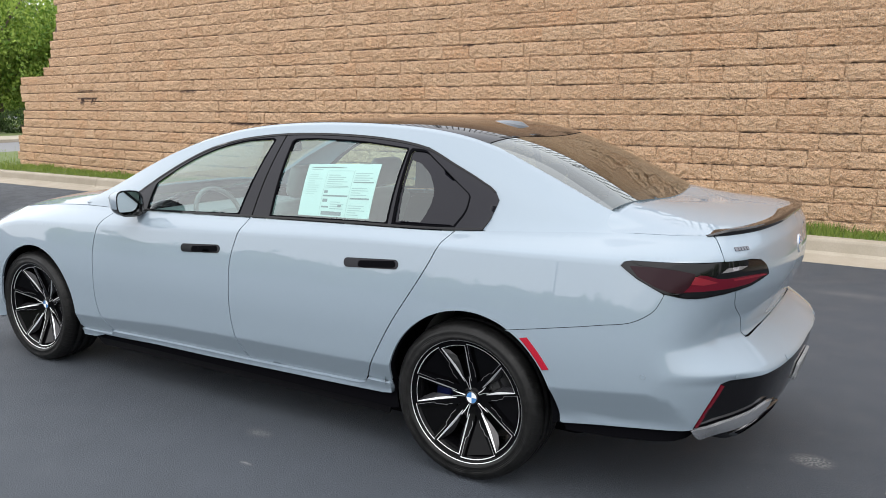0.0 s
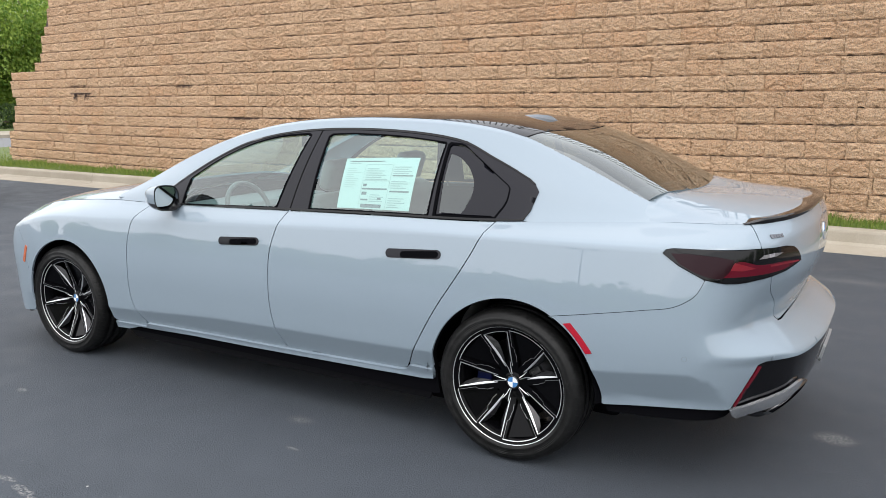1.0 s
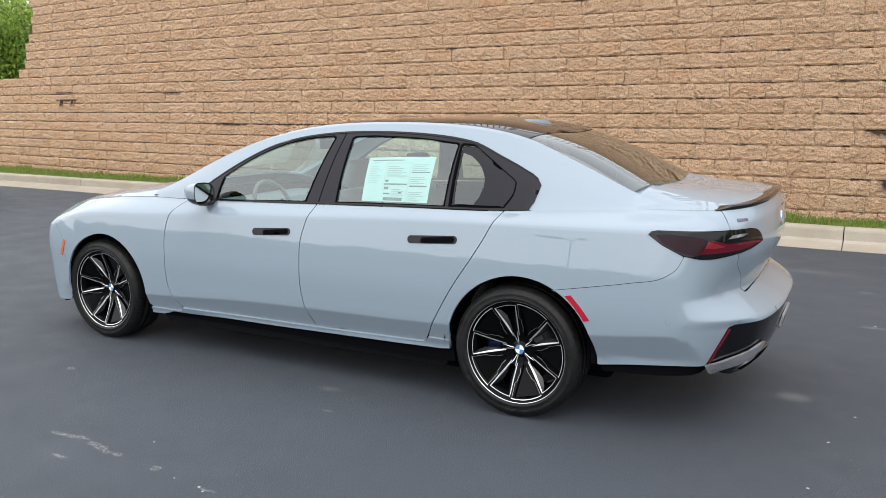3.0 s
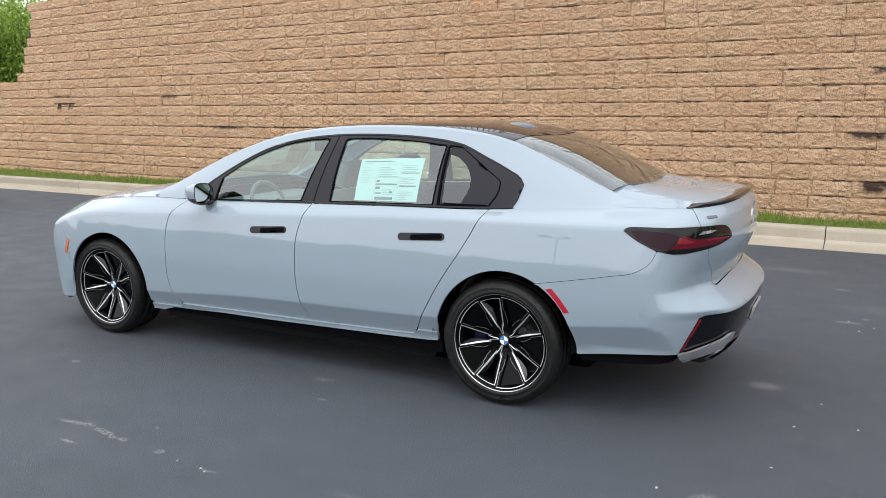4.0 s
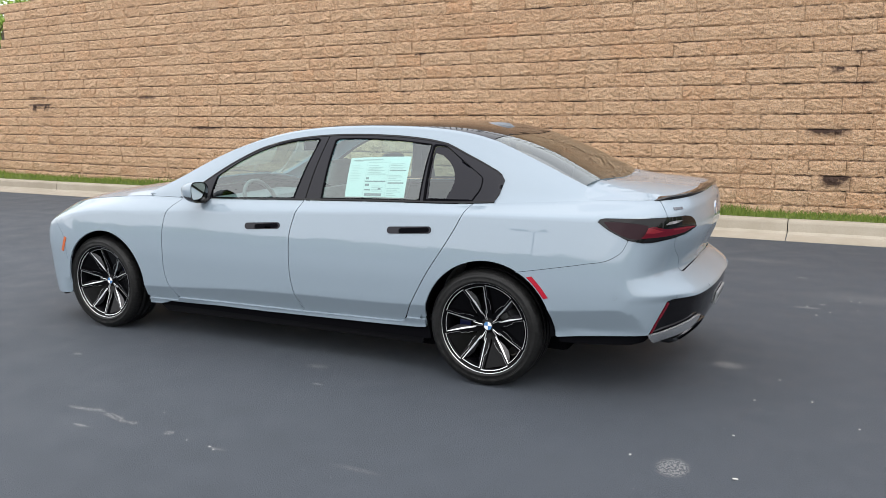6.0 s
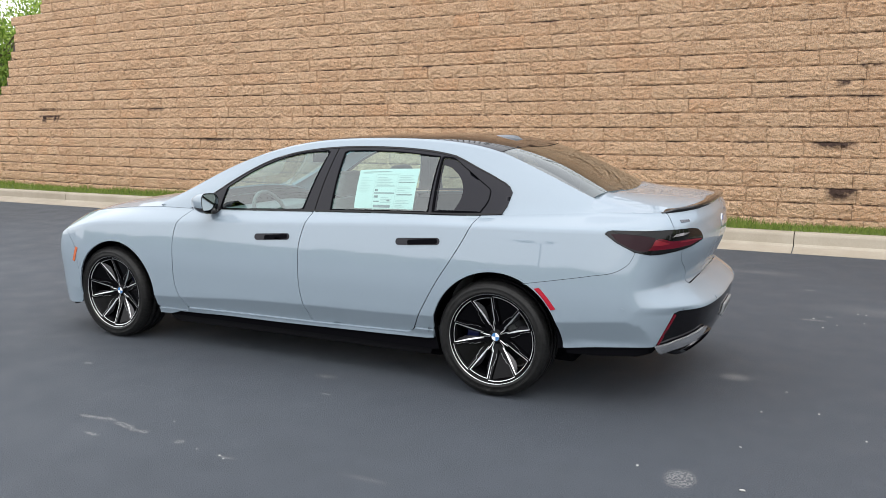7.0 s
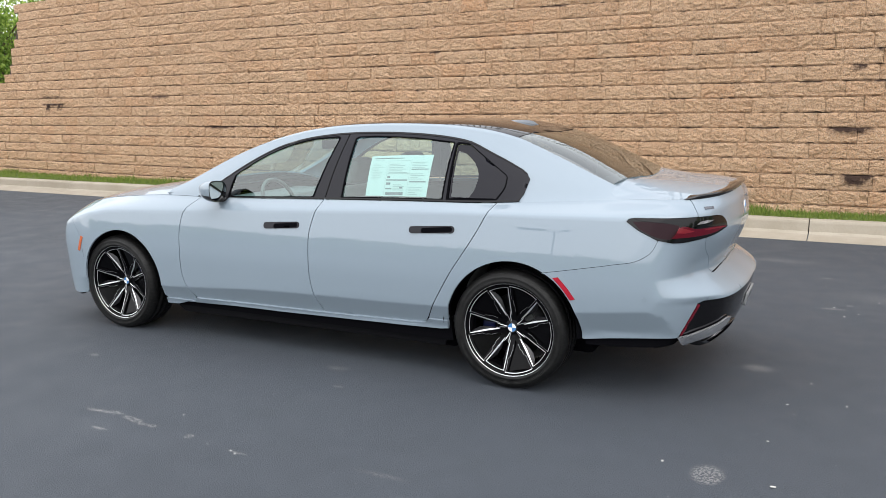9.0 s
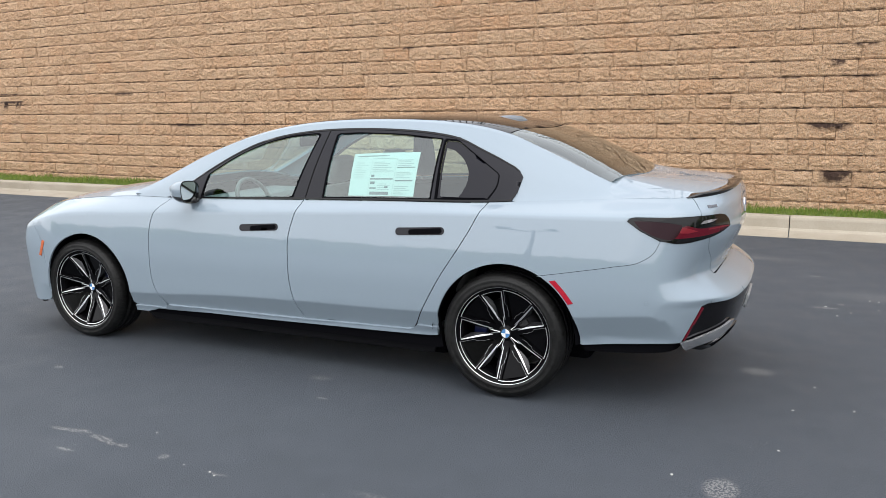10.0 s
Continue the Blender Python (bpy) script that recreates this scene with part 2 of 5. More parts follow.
def block_material(name, per_island):
    m = material(name, (0.591, 0.406, 0.268), 0.92)
    n = Nodes(m)
    if per_island:
        r = n.t.nodes.new("ShaderNodeNewGeometry").outputs["Random Per Island"]
    else:
        r = n.t.nodes.new("ShaderNodeObjectInfo").outputs["Random"]
    col = n.ramp(r, (0.0, (0.528, 0.314, 0.175)), (0.3, (0.577, 0.358, 0.206)), (0.75, (0.610, 0.396, 0.240)), (1.0, (0.585, 0.330, 0.175)))
    col = n.mix(n.ramp(n.noise(0.5, 4.0), (0.3, 0.0), (0.7, 0.5)), col, (0.618, 0.404, 0.247))
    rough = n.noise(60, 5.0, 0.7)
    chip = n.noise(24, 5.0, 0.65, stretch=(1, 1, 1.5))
    # low spots of the bump noise darkened: cavity shade put into the colour
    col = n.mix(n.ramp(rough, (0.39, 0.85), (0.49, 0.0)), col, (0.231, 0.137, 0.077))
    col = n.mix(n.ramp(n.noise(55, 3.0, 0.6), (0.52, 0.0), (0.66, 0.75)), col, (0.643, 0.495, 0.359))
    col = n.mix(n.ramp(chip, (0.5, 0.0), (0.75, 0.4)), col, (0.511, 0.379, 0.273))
    # darker along the bed joints, broken and thicker towards the wall's end
    sep = n.add("ShaderNodeSeparateXYZ", Vector=n.where())
    px, pz = sep.outputs[0], sep.outputs[2]
    course = n.math("DIVIDE", n.math("SUBTRACT", pz, 0.10), 0.2032)
    off = n.math("MULTIPLY", n.math("ABSOLUTE", n.math("SUBTRACT", course, n.math("ROUND", course))), 0.2032)
    runs = n.add("ShaderNodeTexNoise", Vector=n.where((2.4, 0.3, 4.9)), Scale=1.0, Detail=3.0, Roughness=0.6).outputs["Fac"]
    wobble = n.math("MULTIPLY_ADD", n.noise(14, 4.0, 0.65), 0.062, -0.019)
    near_joint = n.math("MULTIPLY", n.math("SUBTRACT", wobble, off), 130.0, clamp=True)
    more = n.math("MULTIPLY_ADD", px, -0.009, -0.01)
    joint_runs = n.math("MULTIPLY", n.math("ADD", n.math("SUBTRACT", runs, 0.47), more), 9.0, clamp=True)
    col = n.mix(n.math("MULTIPLY", n.math("MULTIPLY", near_joint, joint_runs), 0.85), col, (0.077, 0.047, 0.030))
    col = n.mix(n.math("MULTIPLY", near_joint, 0.12), col, (0.134, 0.080, 0.050))
    # dark seepage below single joints: x, course, half width, run down, strength
    for sx, sc, sw, drop, amount in ((1.76, 6, 0.30, 0.10, 1.0), (1.88, 3, 0.22, 0.19, 1.0), (1.82, 10, 0.10, 0.10, 0.8), (2.13, 11, 0.16, 0.05, 0.8), (2.10, 9, 0.22, 0.035, 0.9),
                                     (1.27, 9, 0.17, 0.03, 0.7), (-4.44, 12, 0.12, 0.045, 1.0), (-4.68, 9, 0.14, 0.03, 0.9), (-2.41, 15, 0.25, 0.03, 0.8), (-10.95, 9, 0.34, 0.06, 0.9),
                                     (-9.2, 6, 0.50, 0.05, 1.0), (-8.0, 6, 0.8, 0.03, 0.8), (-14.65, 8.4, 0.50, 0.055, 1.0), (-14.85, 8.3, 0.10, 0.17, 0.9), (-14.38, 8.3, 0.10, 0.16, 0.9), (-14.67, 9.2, 0.55, 0.04, 0.8)):
        top = 0.10 + sc * 0.2032
        wide = n.math("MULTIPLY", n.math("SUBTRACT", 1.0, n.math("DIVIDE", n.math("ABSOLUTE", n.math("SUBTRACT", px, sx)), sw)), 2.5, clamp=True)
        down = n.math("SUBTRACT", top + 0.012, pz)
        tall = n.math("MULTIPLY", n.math("MULTIPLY", down, 80.0, clamp=True), n.math("SUBTRACT", 1.0, n.math("DIVIDE", down, drop + 0.012), clamp=True))
        k = n.math("MULTIPLY", n.math("MULTIPLY", wide, tall), n.ramp(n.noise(9, 4.0), (0.32, 0.25), (0.6, 2.6)))
        col = n.mix(n.math("MULTIPLY", k, amount * 0.95, clamp=True), col, (0.050, 0.024, 0.015))
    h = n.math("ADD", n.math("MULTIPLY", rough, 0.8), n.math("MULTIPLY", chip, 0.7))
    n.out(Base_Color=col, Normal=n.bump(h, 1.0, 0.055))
    return m


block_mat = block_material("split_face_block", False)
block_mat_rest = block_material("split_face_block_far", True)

joint_earth = material("joint_earth", (0.05, 0.035, 0.025), 0.95)
lawn = material("lawn_soil", (0.06, 0.09, 0.03), 0.95)
n = Nodes(lawn)
n.out(Base_Color=n.mix(n.noise(9, 4.0), (0.070, 0.098, 0.025), (0.105, 0.133, 0.035)))


def leaf_material(name, a, b):
    m = material(name, a, 0.6)
    n = Nodes(m)
    r = n.t.nodes.new("ShaderNodeNewGeometry").outputs["Random Per Island"]
    col = n.mix(r, a, b)
    n.out(Base_Color=col)
    n.b.inputs["Subsurface Weight"].default_value = 0.0
    tr = n.add("ShaderNodeBsdfTranslucent", Color=col)
    x = n.add("ShaderNodeMixShader", Fac=0.35)
    n.t.links.new(n.b.outputs[0], x.inputs[1])
    n.t.links.new(tr.outputs[0], x.inputs[2])
    n.t.links.new(x.outputs[0], n.t.nodes["Material Output"].inputs[0])
    return m


grass_mat = leaf_material("grass_blades", (0.094, 0.166, 0.022), (0.223, 0.274, 0.050))
leaf_mat = leaf_material("tree_leaves", (0.10, 0.20, 0.025), (0.34, 0.44, 0.08))
hedge_mat = leaf_material("hedge_leaves", (0.022, 0.050, 0.011), (0.065, 0.108, 0.022))
bark = material("bark", (0.12, 0.09, 0.07), 0.9)
n = Nodes(bark)
n.out(Normal=n.bump(n.noise(12, 5.0, 0.7, stretch=(1, 1, 0.2)), 0.8, 0.03))
far_car_paint = material("bronze_paint", (0.10, 0.085, 0.05), 0.35, 0.3, 1.0)
silver_paint = material("silver_paint", (0.45, 0.46, 0.48), 0.35, 0.4, 1.0)
fence_metal = material("fence_metal", (0.012, 0.012, 0.013), 0.45)

# ---- building helpers ----
rng = random.Random(7)


def mesh_of(name, verts, faces, mat, smooth=True):
    me = bpy.data.meshes.new(name)
    me.from_pydata([tuple(v) for v in verts], [], [tuple(f) for f in faces])
    for m in mat if isinstance(mat, (list, tuple)) else [mat]:
        me.materials.append(m)
    if smooth:
        me.shade_smooth()
    return me


def part(name, bm, mat, parent, label=""):
    """Links a bmesh, or a mesh, as one object under a thing or a part."""
    if isinstance(bm, bmesh.types.BMesh):
        me = bpy.data.meshes.new(name)
        bm.to_mesh(me)
        bm.free()
        me.materials.append(mat)
    else:
        me = bm
    ob = new(name, me)
    ob.parent = parent
    return tagged(ob, label)


def box(bm, lo, hi, bevel=0.0, segments=2):
    """Adds a box between two corners, with bevelled edges."""
    c = [(a + b) / 2 for a, b in zip(lo, hi)]
    d = [abs(b - a) for a, b in zip(lo, hi)]
    m = Matrix.LocRotScale(c, None, d)
    r = bmesh.ops.create_cube(bm, size=1, matrix=m)
    if bevel:
        edges = list({e for v in r["verts"] for e in v.link_edges})
        bmesh.ops.bevel(bm, geom=edges, offset=bevel, segments=segments, affect="EDGES", profile=0.6)
    return bm


def rod(bm, a, b, r1, r2=None, segments=10):
    a, b = Vector(a), Vector(b)
    q = (b - a).to_track_quat("Z", "Y").to_matrix().to_4x4()
    bmesh.ops.create_cone(bm, cap_ends=True, segments=segments, radius1=r1, radius2=r1 if r2 is None else r2,
                          depth=(b - a).length, matrix=Matrix.Translation((a + b) / 2) @ q)
    return bm


def lathe(profile, steps=64, axis="y"):
    """Verts and faces of a profile of (radius, along) turned round the y axis."""
    verts, faces = [], []
    k = len(profile)
    for i in range(steps):
        a = 2 * math.pi * i / steps
        for r, h in profile:
            verts.append((r * math.cos(a), h, r * math.sin(a)))
    for i in range(steps):
        j = (i + 1) % steps
        for p in range(k - 1):
            faces.append((i * k + p, j * k + p, j * k + p + 1, i * k + p + 1))
    return verts, faces


# ---- ground, kerb, verge ----
def pan_line(x):
    return 5.36 - 0.0305 * x


def wall_line(x):
    """The y of the wall's foot at x."""
    return 6.51 - 0.0155 * x + 0.0052 * max(0.0, -(x + 4)) ** 2


def strip(x0, x1, near, far, z, step=1.0):
    """A flat strip between two lines."""
    k = max(2, int((x1 - x0) / step) + 1)
    v, f = [], []
    for i in range(k):
        x = x0 + (x1 - x0) * i / (k - 1)
        v += [(x, near(x), z(x, 0) if callable(z) else z), (x, far(x), z(x, 1) if callable(z) else z)]
    for i in range(k - 1):
        f.append((2 * i, 2 * i + 2, 2 * i + 3, 2 * i + 1))
    return v, f


ground = new("ground", mesh_of("ground", [(-900, -900, 0), (900, -900, 0), (900, 900, 0), (-900, 900, 0)], [(0, 1, 2, 3)], asphalt))
tagged(ground, "dark sealed asphalt car park with pale scuffs and grit", "ground", kind="structure")

verge = new("verge", mesh_of("verge", *strip(-40, 14, lambda x: pan_line(x) + 0.6, lambda x: wall_line(max(x, -17.5)) + 0.4, 0.19), lawn))
tagged(verge, "narrow grass verge between kerb and block wall", "verge", kind="structure")

# concrete kerb with gutter pan, cast in lengths
kerb = tagged(new("kerb"), "pale concrete kerb and gutter with open joints", "kerb", kind="structure")
KERB = [(-0.01, -0.03), (0.0, 0.006), (0.40, 0.03), (0.43, 0.06), (0.445, 0.165), (0.455, 0.188), (0.475, 0.2), (0.60, 0.203), (0.605, 0.1)]
joints = [1.374 + 3.51 * k for k in range(-11, 5)]
for a, b in zip(joints, joints[1:]):
    a, b = a + 0.006, b - 0.006
    v, f = [], []
    steps = 6
    for i in range(steps + 1):
        x = a + (b - a) * i / steps
        ease = 0.004 if i in (0, steps) else 0.0
        v += [(x, pan_line(x) + d, z - ease * (z > 0.02)) for d, z in KERB]
    k = len(KERB)
    for i in range(steps):
        f += [(i * k + j, (i + 1) * k + j, (i + 1) * k + j + 1, i * k + j + 1) for j in range(k - 1)]
    for i, x in ((0, a), (steps, b)):
        g = len(v)
        v += [(x, pan_line(x) + d, -0.035) for d, z in KERB]
        caps = [(i * k + j, i * k + j + 1, g + j + 1, g + j) for j in range(k - 1)]
        f += caps if i == 0 else [c[::-1] for c in caps]
    part("kerb_length", mesh_of("kerb_length", v, f, concrete, False), None, kerb)
part("joint_filler", mesh_of("joint_filler", *strip(-37, 13, lambda x: pan_line(x) + 0.01, lambda x: pan_line(x) + 0.46, lambda x, k: -0.004 + 0.03 * k), asphalt), None, kerb)

# grass blades along the verge
v, f = [], []
for i in range(24000):
    x = rng.uniform(-19, 3.6) if i % 5 else rng.uniform(-6, 3.6)
    if i % 9 == 0:
        x = rng.uniform(-30, -16)
    lo, hi = pan_line(x) + 0.60, wall_line(max(x, -17.0)) + 0.02
    if x < -17.2:
        hi += rng.uniform(0, 4)
    y = lo + (hi - lo) * rng.random() ** 0.8
    tall = rng.uniform(0.03, 0.105) * (1.35 if noise.noise((x * 0.9, y * 2, 0)) > 0.1 else 0.8)
    a = rng.uniform(0, 6.28)
    w = rng.uniform(0.004, 0.008)
    lean = rng.uniform(0.0, 0.05)
    b = len(v)
    dx, dy = math.cos(a), math.sin(a)
    la = rng.uniform(0, 6.28)
    lx, ly = lean * math.cos(la), lean * math.sin(la)
    v += [(x - dx * w, y - dy * w, 0.185), (x + dx * w, y + dy * w, 0.185),
          (x + lx * 0.4, y + ly * 0.4, 0.185 + tall * 0.65), (x + lx, y + ly, 0.185 + tall)]
    f += [(b, b + 1, b + 2), (b + 1, b + 3, b + 2)]
grass = new("grass", mesh_of("grass", v, f, grass_mat, False))
tagged(grass, "short green grass growing along the kerb", "grass", kind="stuff")

# pale stone chips lying on the asphalt
chip_mat = material("stone_chip", (0.38, 0.375, 0.36), 0.8)
chip_rng = random.Random(21)
for x, y, r in ((1.035, -1.554, 0.008), (1.529, -1.619, 0.011), (1.466, -1.107, 0.006), (1.52, -0.533, 0.006), (1.819, -0.434, 0.007), (2.053, -0.758, 0.006), (1.629, -0.112, 0.006),
                (1.799, 1.65, 0.007), (2.121, 2.23, 0.008), (2.059, 2.245, 0.007), (1.722, 1.931, 0.007), (2.10, 1.93, 0.006), (1.90, 1.78, 0.006), (-1.476, -2.085, 0.005), (-1.084, -2.325, 0.004),
                (-0.918, -2.338, 0.006), (-0.875, -2.36, 0.005)):
    bm = bmesh.new()
    bmesh.ops.create_icosphere(bm, subdivisions=1, radius=1.0)
    for p in bm.verts:
        k = chip_rng.uniform(0.75, 1.15)
        p.co = (p.co.x * r * 1.5 * k, p.co.y * r * k, p.co.z * r * 0.5 * k + r * 0.38)
    me = bpy.data.meshes.new("stone_chip")
    bm.to_mesh(me)
    bm.free()
    me.materials.append(chip_mat)
    ob = new("stone_chip", me)
    ob.matrix_basis = Matrix.Translation((x, y, 0)) @ Matrix.Rotation(chip_rng.uniform(0, 3.1), 4, "Z")
    tagged(ob, "small pale stone chip on the asphalt", "stone", "stone chips on the ground")

# ---- the car: surfaces ----
# rear axle at x = 0, front axle at x = -3.215, nose towards -x; left side at negative y


def curve(*pts):
    """A smooth function through (t, value) pairs."""
    t, v = (np.array(c, float) for c in zip(*pts))
    m = np.gradient(v, t)

    def at(q):
        q = np.clip(np.asarray(q, float), t[0], t[-1])
        i = np.clip(np.searchsorted(t, q, side="right") - 1, 0, len(t) - 2)
        h = t[i + 1] - t[i]
        p = (q - t[i]) / h
        return ((1 + 2 * p) * (1 - p) ** 2 * v[i] + p * (1 - p) ** 2 * h * m[i]
                + p * p * (3 - 2 * p) * v[i + 1] + p * p * (p - 1) * h * m[i + 1])
    return at


def spline(*pts):
    """A function through (t, value) pairs with continuous curvature."""
    t, v = (np.array(c, float) for c in zip(*pts))
    h = np.diff(t)
    k = len(t)
    a, b = np.eye(k), np.zeros(k)
    for i in range(1, k - 1):
        a[i, i - 1:i + 2] = h[i - 1], 2 * (h[i - 1] + h[i]), h[i]
        b[i] = 6 * ((v[i + 1] - v[i]) / h[i] - (v[i] - v[i - 1]) / h[i - 1])
    m = np.linalg.solve(a, b)

    def at(q):
        q = np.clip(np.asarray(q, float), t[0], t[-1])
        i = np.clip(np.searchsorted(t, q, side="right") - 1, 0, k - 2)
        d, l, r = h[i], t[i + 1] - q, q - t[i]
        return (m[i] * l ** 3 + m[i + 1] * r ** 3) / (6 * d) + (v[i] / d - m[i] * d / 6) * l + (v[i + 1] / d - m[i + 1] * d / 6) * r
    return at


def ease(a, b, q):
    p = np.clip((np.asarray(q, float) - a) / (b - a), 0, 1)
    return p * p * (3 - 2 * p)


# plan of the body at its widest: nose, side, tail
PLAN = [(-4.115, -0.32), (-4.13, 0.0), (-4.115, 0.32), (-4.05, 0.62), (-3.90, 0.845), (-3.6, 0.950), (-3.2, 0.968), (-2.5, 0.967), (-1.5, 0.970),
        (-0.6, 0.978), (0.1, 0.99), (0.45, 0.99), (0.75, 0.968), (0.96, 0.905), (1.10, 0.79), (1.19, 0.60), (1.24, 0.35), (1.255, 0.0), (1.24, -0.35)]
arc = [0.0]
for (xa, wa), (xb, wb) in zip(PLAN, PLAN[1:]):
    arc.append(arc[-1] + math.hypot(xb - xa, wb - wa))
arc = [q - arc[9] - 0.6 for q in arc]
S0, S1 = arc[1], arc[-2]
plan_x = curve(*[(q, p[0]) for q, p in zip(arc, PLAN)])
plan_w = curve(*[(q, p[1]) for q, p in zip(arc, PLAN)])

shoulder = curve((S0, 0.63), (-4.1, 0.72), (-3.7, 0.84), (-3.39, 0.905), (-2.74, 0.94), (-1.2, 1.01), (-0.62, 1.033), (0.42, 1.056), (0.75, 1.062),
                 (1.1, 1.075), (1.4, 1.10), (S1, 1.12))
top_line = curve((S0, 0.80), (-4.1, 0.87), (-3.7, 0.955), (-3.2, 1.02), (-2.75, 1.048), (-2.3, 1.052), (-1.36, 1.075), (-0.7, 1.093),
                 (-0.13, 1.103), (0.3, 1.125), (0.7, 1.143), (1.1, 1.152), (1.5, 1.165), (S1, 1.178))
top_in = curve((S0, 0.22), (-4.1, 0.22), (-3.6, 0.20), (-2.9, 0.16), (-2.4, 0.125), (-1.3, 0.125), (-0.3, 0.14), (0.2, 0.21), (0.6, 0.25),
               (1.0, 0.20), (1.3, 0.13), (S1, 0.10))
side_in = curve((0.15, 0.006), (0.40, 0.004), (0.52, 0.001), (0.65, 0.0), (0.75, 0.007), (0.85, 0.020), (0.92, 0.032), (1.0, 0.047), (1.2, 0.09))
crease = curve((S0, 0.38), (-2.5, 0.40), (-1.9, 0.437), (-1.39, 0.452), (-0.565, 0.469), (0.435, 0.528), (0.80, 0.560), (1.0, 0.56))
tail_in = curve((0.15, 0.20), (0.30, 0.12), (0.40, 0.05), (0.52, 0.012), (0.60, 0.0), (0.635, 0.004), (0.66, 0.032), (0.70, 0.088), (0.732, 0.136),
                (0.742, 0.143), (0.756, 0.142), (0.80, 0.124), (0.905, 0.080), (0.93, 0.071), (1.0, 0.064), (1.08, 0.072), (1.2, 0.09))
nose_in = curve((0.15, 0.15), (0.25, 0.075), (0.33, 0.05), (0.38, 0.036), (0.5, 0.022), (0.62, 0.004), (0.70, 0.0), (0.78, 0.03), (0.86, 0.075), (1.2, 0.14))


def inset(s, z):
    back = ease(0.80, 1.22, s)
    front = ease(-3.6, -4.3, s)
    d = side_in(z) * (1 - back) * (1 - front) + tail_in(z) * back + nose_in(z) * front
    low = np.maximum(crease(s) - z, 0)
    d = d + np.minimum(low, 0.13) * 0.46 * (1 - back) * ease(-3.75, -3.4, s)
    facet = 0.11 * (s - 0.80) + 0.10 * (0.545 - z)
    d = np.maximum(d, d * 0 + side_in(z) * (1 - back) + tail_in(z) * back + facet * (1 - ease(1.1, 1.35, s)) * ease(0.70, 0.80, s) * ease(0.66, 0.60, z))
    zs, zt = shoulder(s), top_line(s)
    q = np.clip((z - zs) / (zt - zs), 0, 1)
    return d + (top_in(s) - d) * q ** 1.5


def wrap(s, z):
    """The outer skin from nose to tail, below the belt: s runs along the plan, z is the height."""
    s, z = np.asarray(s, float), np.asarray(z, float)
    e = 0.004
    dx, dw = plan_x(s + e) - plan_x(s - e), plan_w(s + e) - plan_w(s - e)
    ln = np.hypot(dx, dw)
    d = inset(s, z)
    return np.stack([plan_x(s) + dw / ln * d, -(plan_w(s) - dx / ln * d), z + 0 * s], -1)


# the upper edge of the skin, by x, and the decks (bonnet, boot lid) that span it
edge_s = np.linspace(S0, S1, 4000)
EDGE = wrap(edge_s, top_line(edge_s))
order = np.argsort(EDGE[:, 0])
edge_x, edge_w, edge_z = EDGE[order, 0], -EDGE[order, 1], EDGE[order, 2]
deck_mid = curve((-4.2, 0.80), (-3.9, 0.93), (-3.5, 1.035), (-3.1, 1.095), (-2.7, 1.135), (-2.2, 1.15), (0.4, 1.235), (0.7, 1.222), (0.95, 1.205), (1.2, 1.178))


def deck(x, y):
    x, y = np.asarray(x, float), np.asarray(y, float)
    w, ze = np.interp(x, edge_x, edge_w), np.interp(x, edge_x, edge_z)
    zm = np.maximum(deck_mid(x), ze)
    q = np.clip(np.abs(y) / np.maximum(w, 0.02), 0, 1)
    z = zm + (ze - zm) * q ** 3.8
    # the boot lid meets the foot of the back glass
    g = np.clip(np.abs(y) / 0.64, 0, 0.97)
    xb = 0.525 + 0.105 * (1 - (g / 0.975) ** 2)
    wb, zb = np.interp(xb, edge_x, edge_w), np.interp(xb, edge_x, edge_z)
    zd = np.maximum(deck_mid(xb), zb)
    zd = zd + (zb - zd) * np.clip(np.abs(y) / wb, 0, 1) ** 3.8
    rise = cabin(xb, 2 - g)[..., 2] - 0.003 - zd
    near = np.where(x > xb, np.clip(1 - (x - xb) / 0.30, 0, 1) ** 2, np.clip(1 - (xb - x) / 0.06, 0, 1))
    z = z + rise * near * np.clip(1 - (np.abs(y) - 0.62) / 0.09, 0, 1)
    return np.stack([x + 0 * y, y + 0 * x, z], -1)


rail_w = spline((-2.95, 0.82), (-2.6, 0.765), (-2.24, 0.705), (-1.9, 0.655), (-1.5, 0.62), (-0.8, 0.605), (-0.2, 0.60), (0.3, 0.615), (0.6, 0.645), (0.75, 0.66))
rail_z = spline((-2.95, 1.02), (-2.64, 1.135), (-2.24, 1.325), (-1.92, 1.445), (-1.58, 1.523), (-1.25, 1.556), (-0.82, 1.563), (-0.5, 1.549),
               (-0.27, 1.520), (-0.05, 1.462), (0.11, 1.391), (0.30, 1.305), (0.44, 1.241), (0.53, 1.203), (0.62, 1.166), (0.75, 1.118))
roof_mid = spline((-2.95, 1.02), (-2.8, 1.07), (-2.5, 1.20), (-2.2, 1.33), (-1.9, 1.445), (-1.58, 1.535), (-1.2, 1.575), (-0.75, 1.583), (-0.3, 1.562),
                 (0.0, 1.500), (0.28, 1.397), (0.475, 1.303), (0.60, 1.242), (0.75, 1.166))


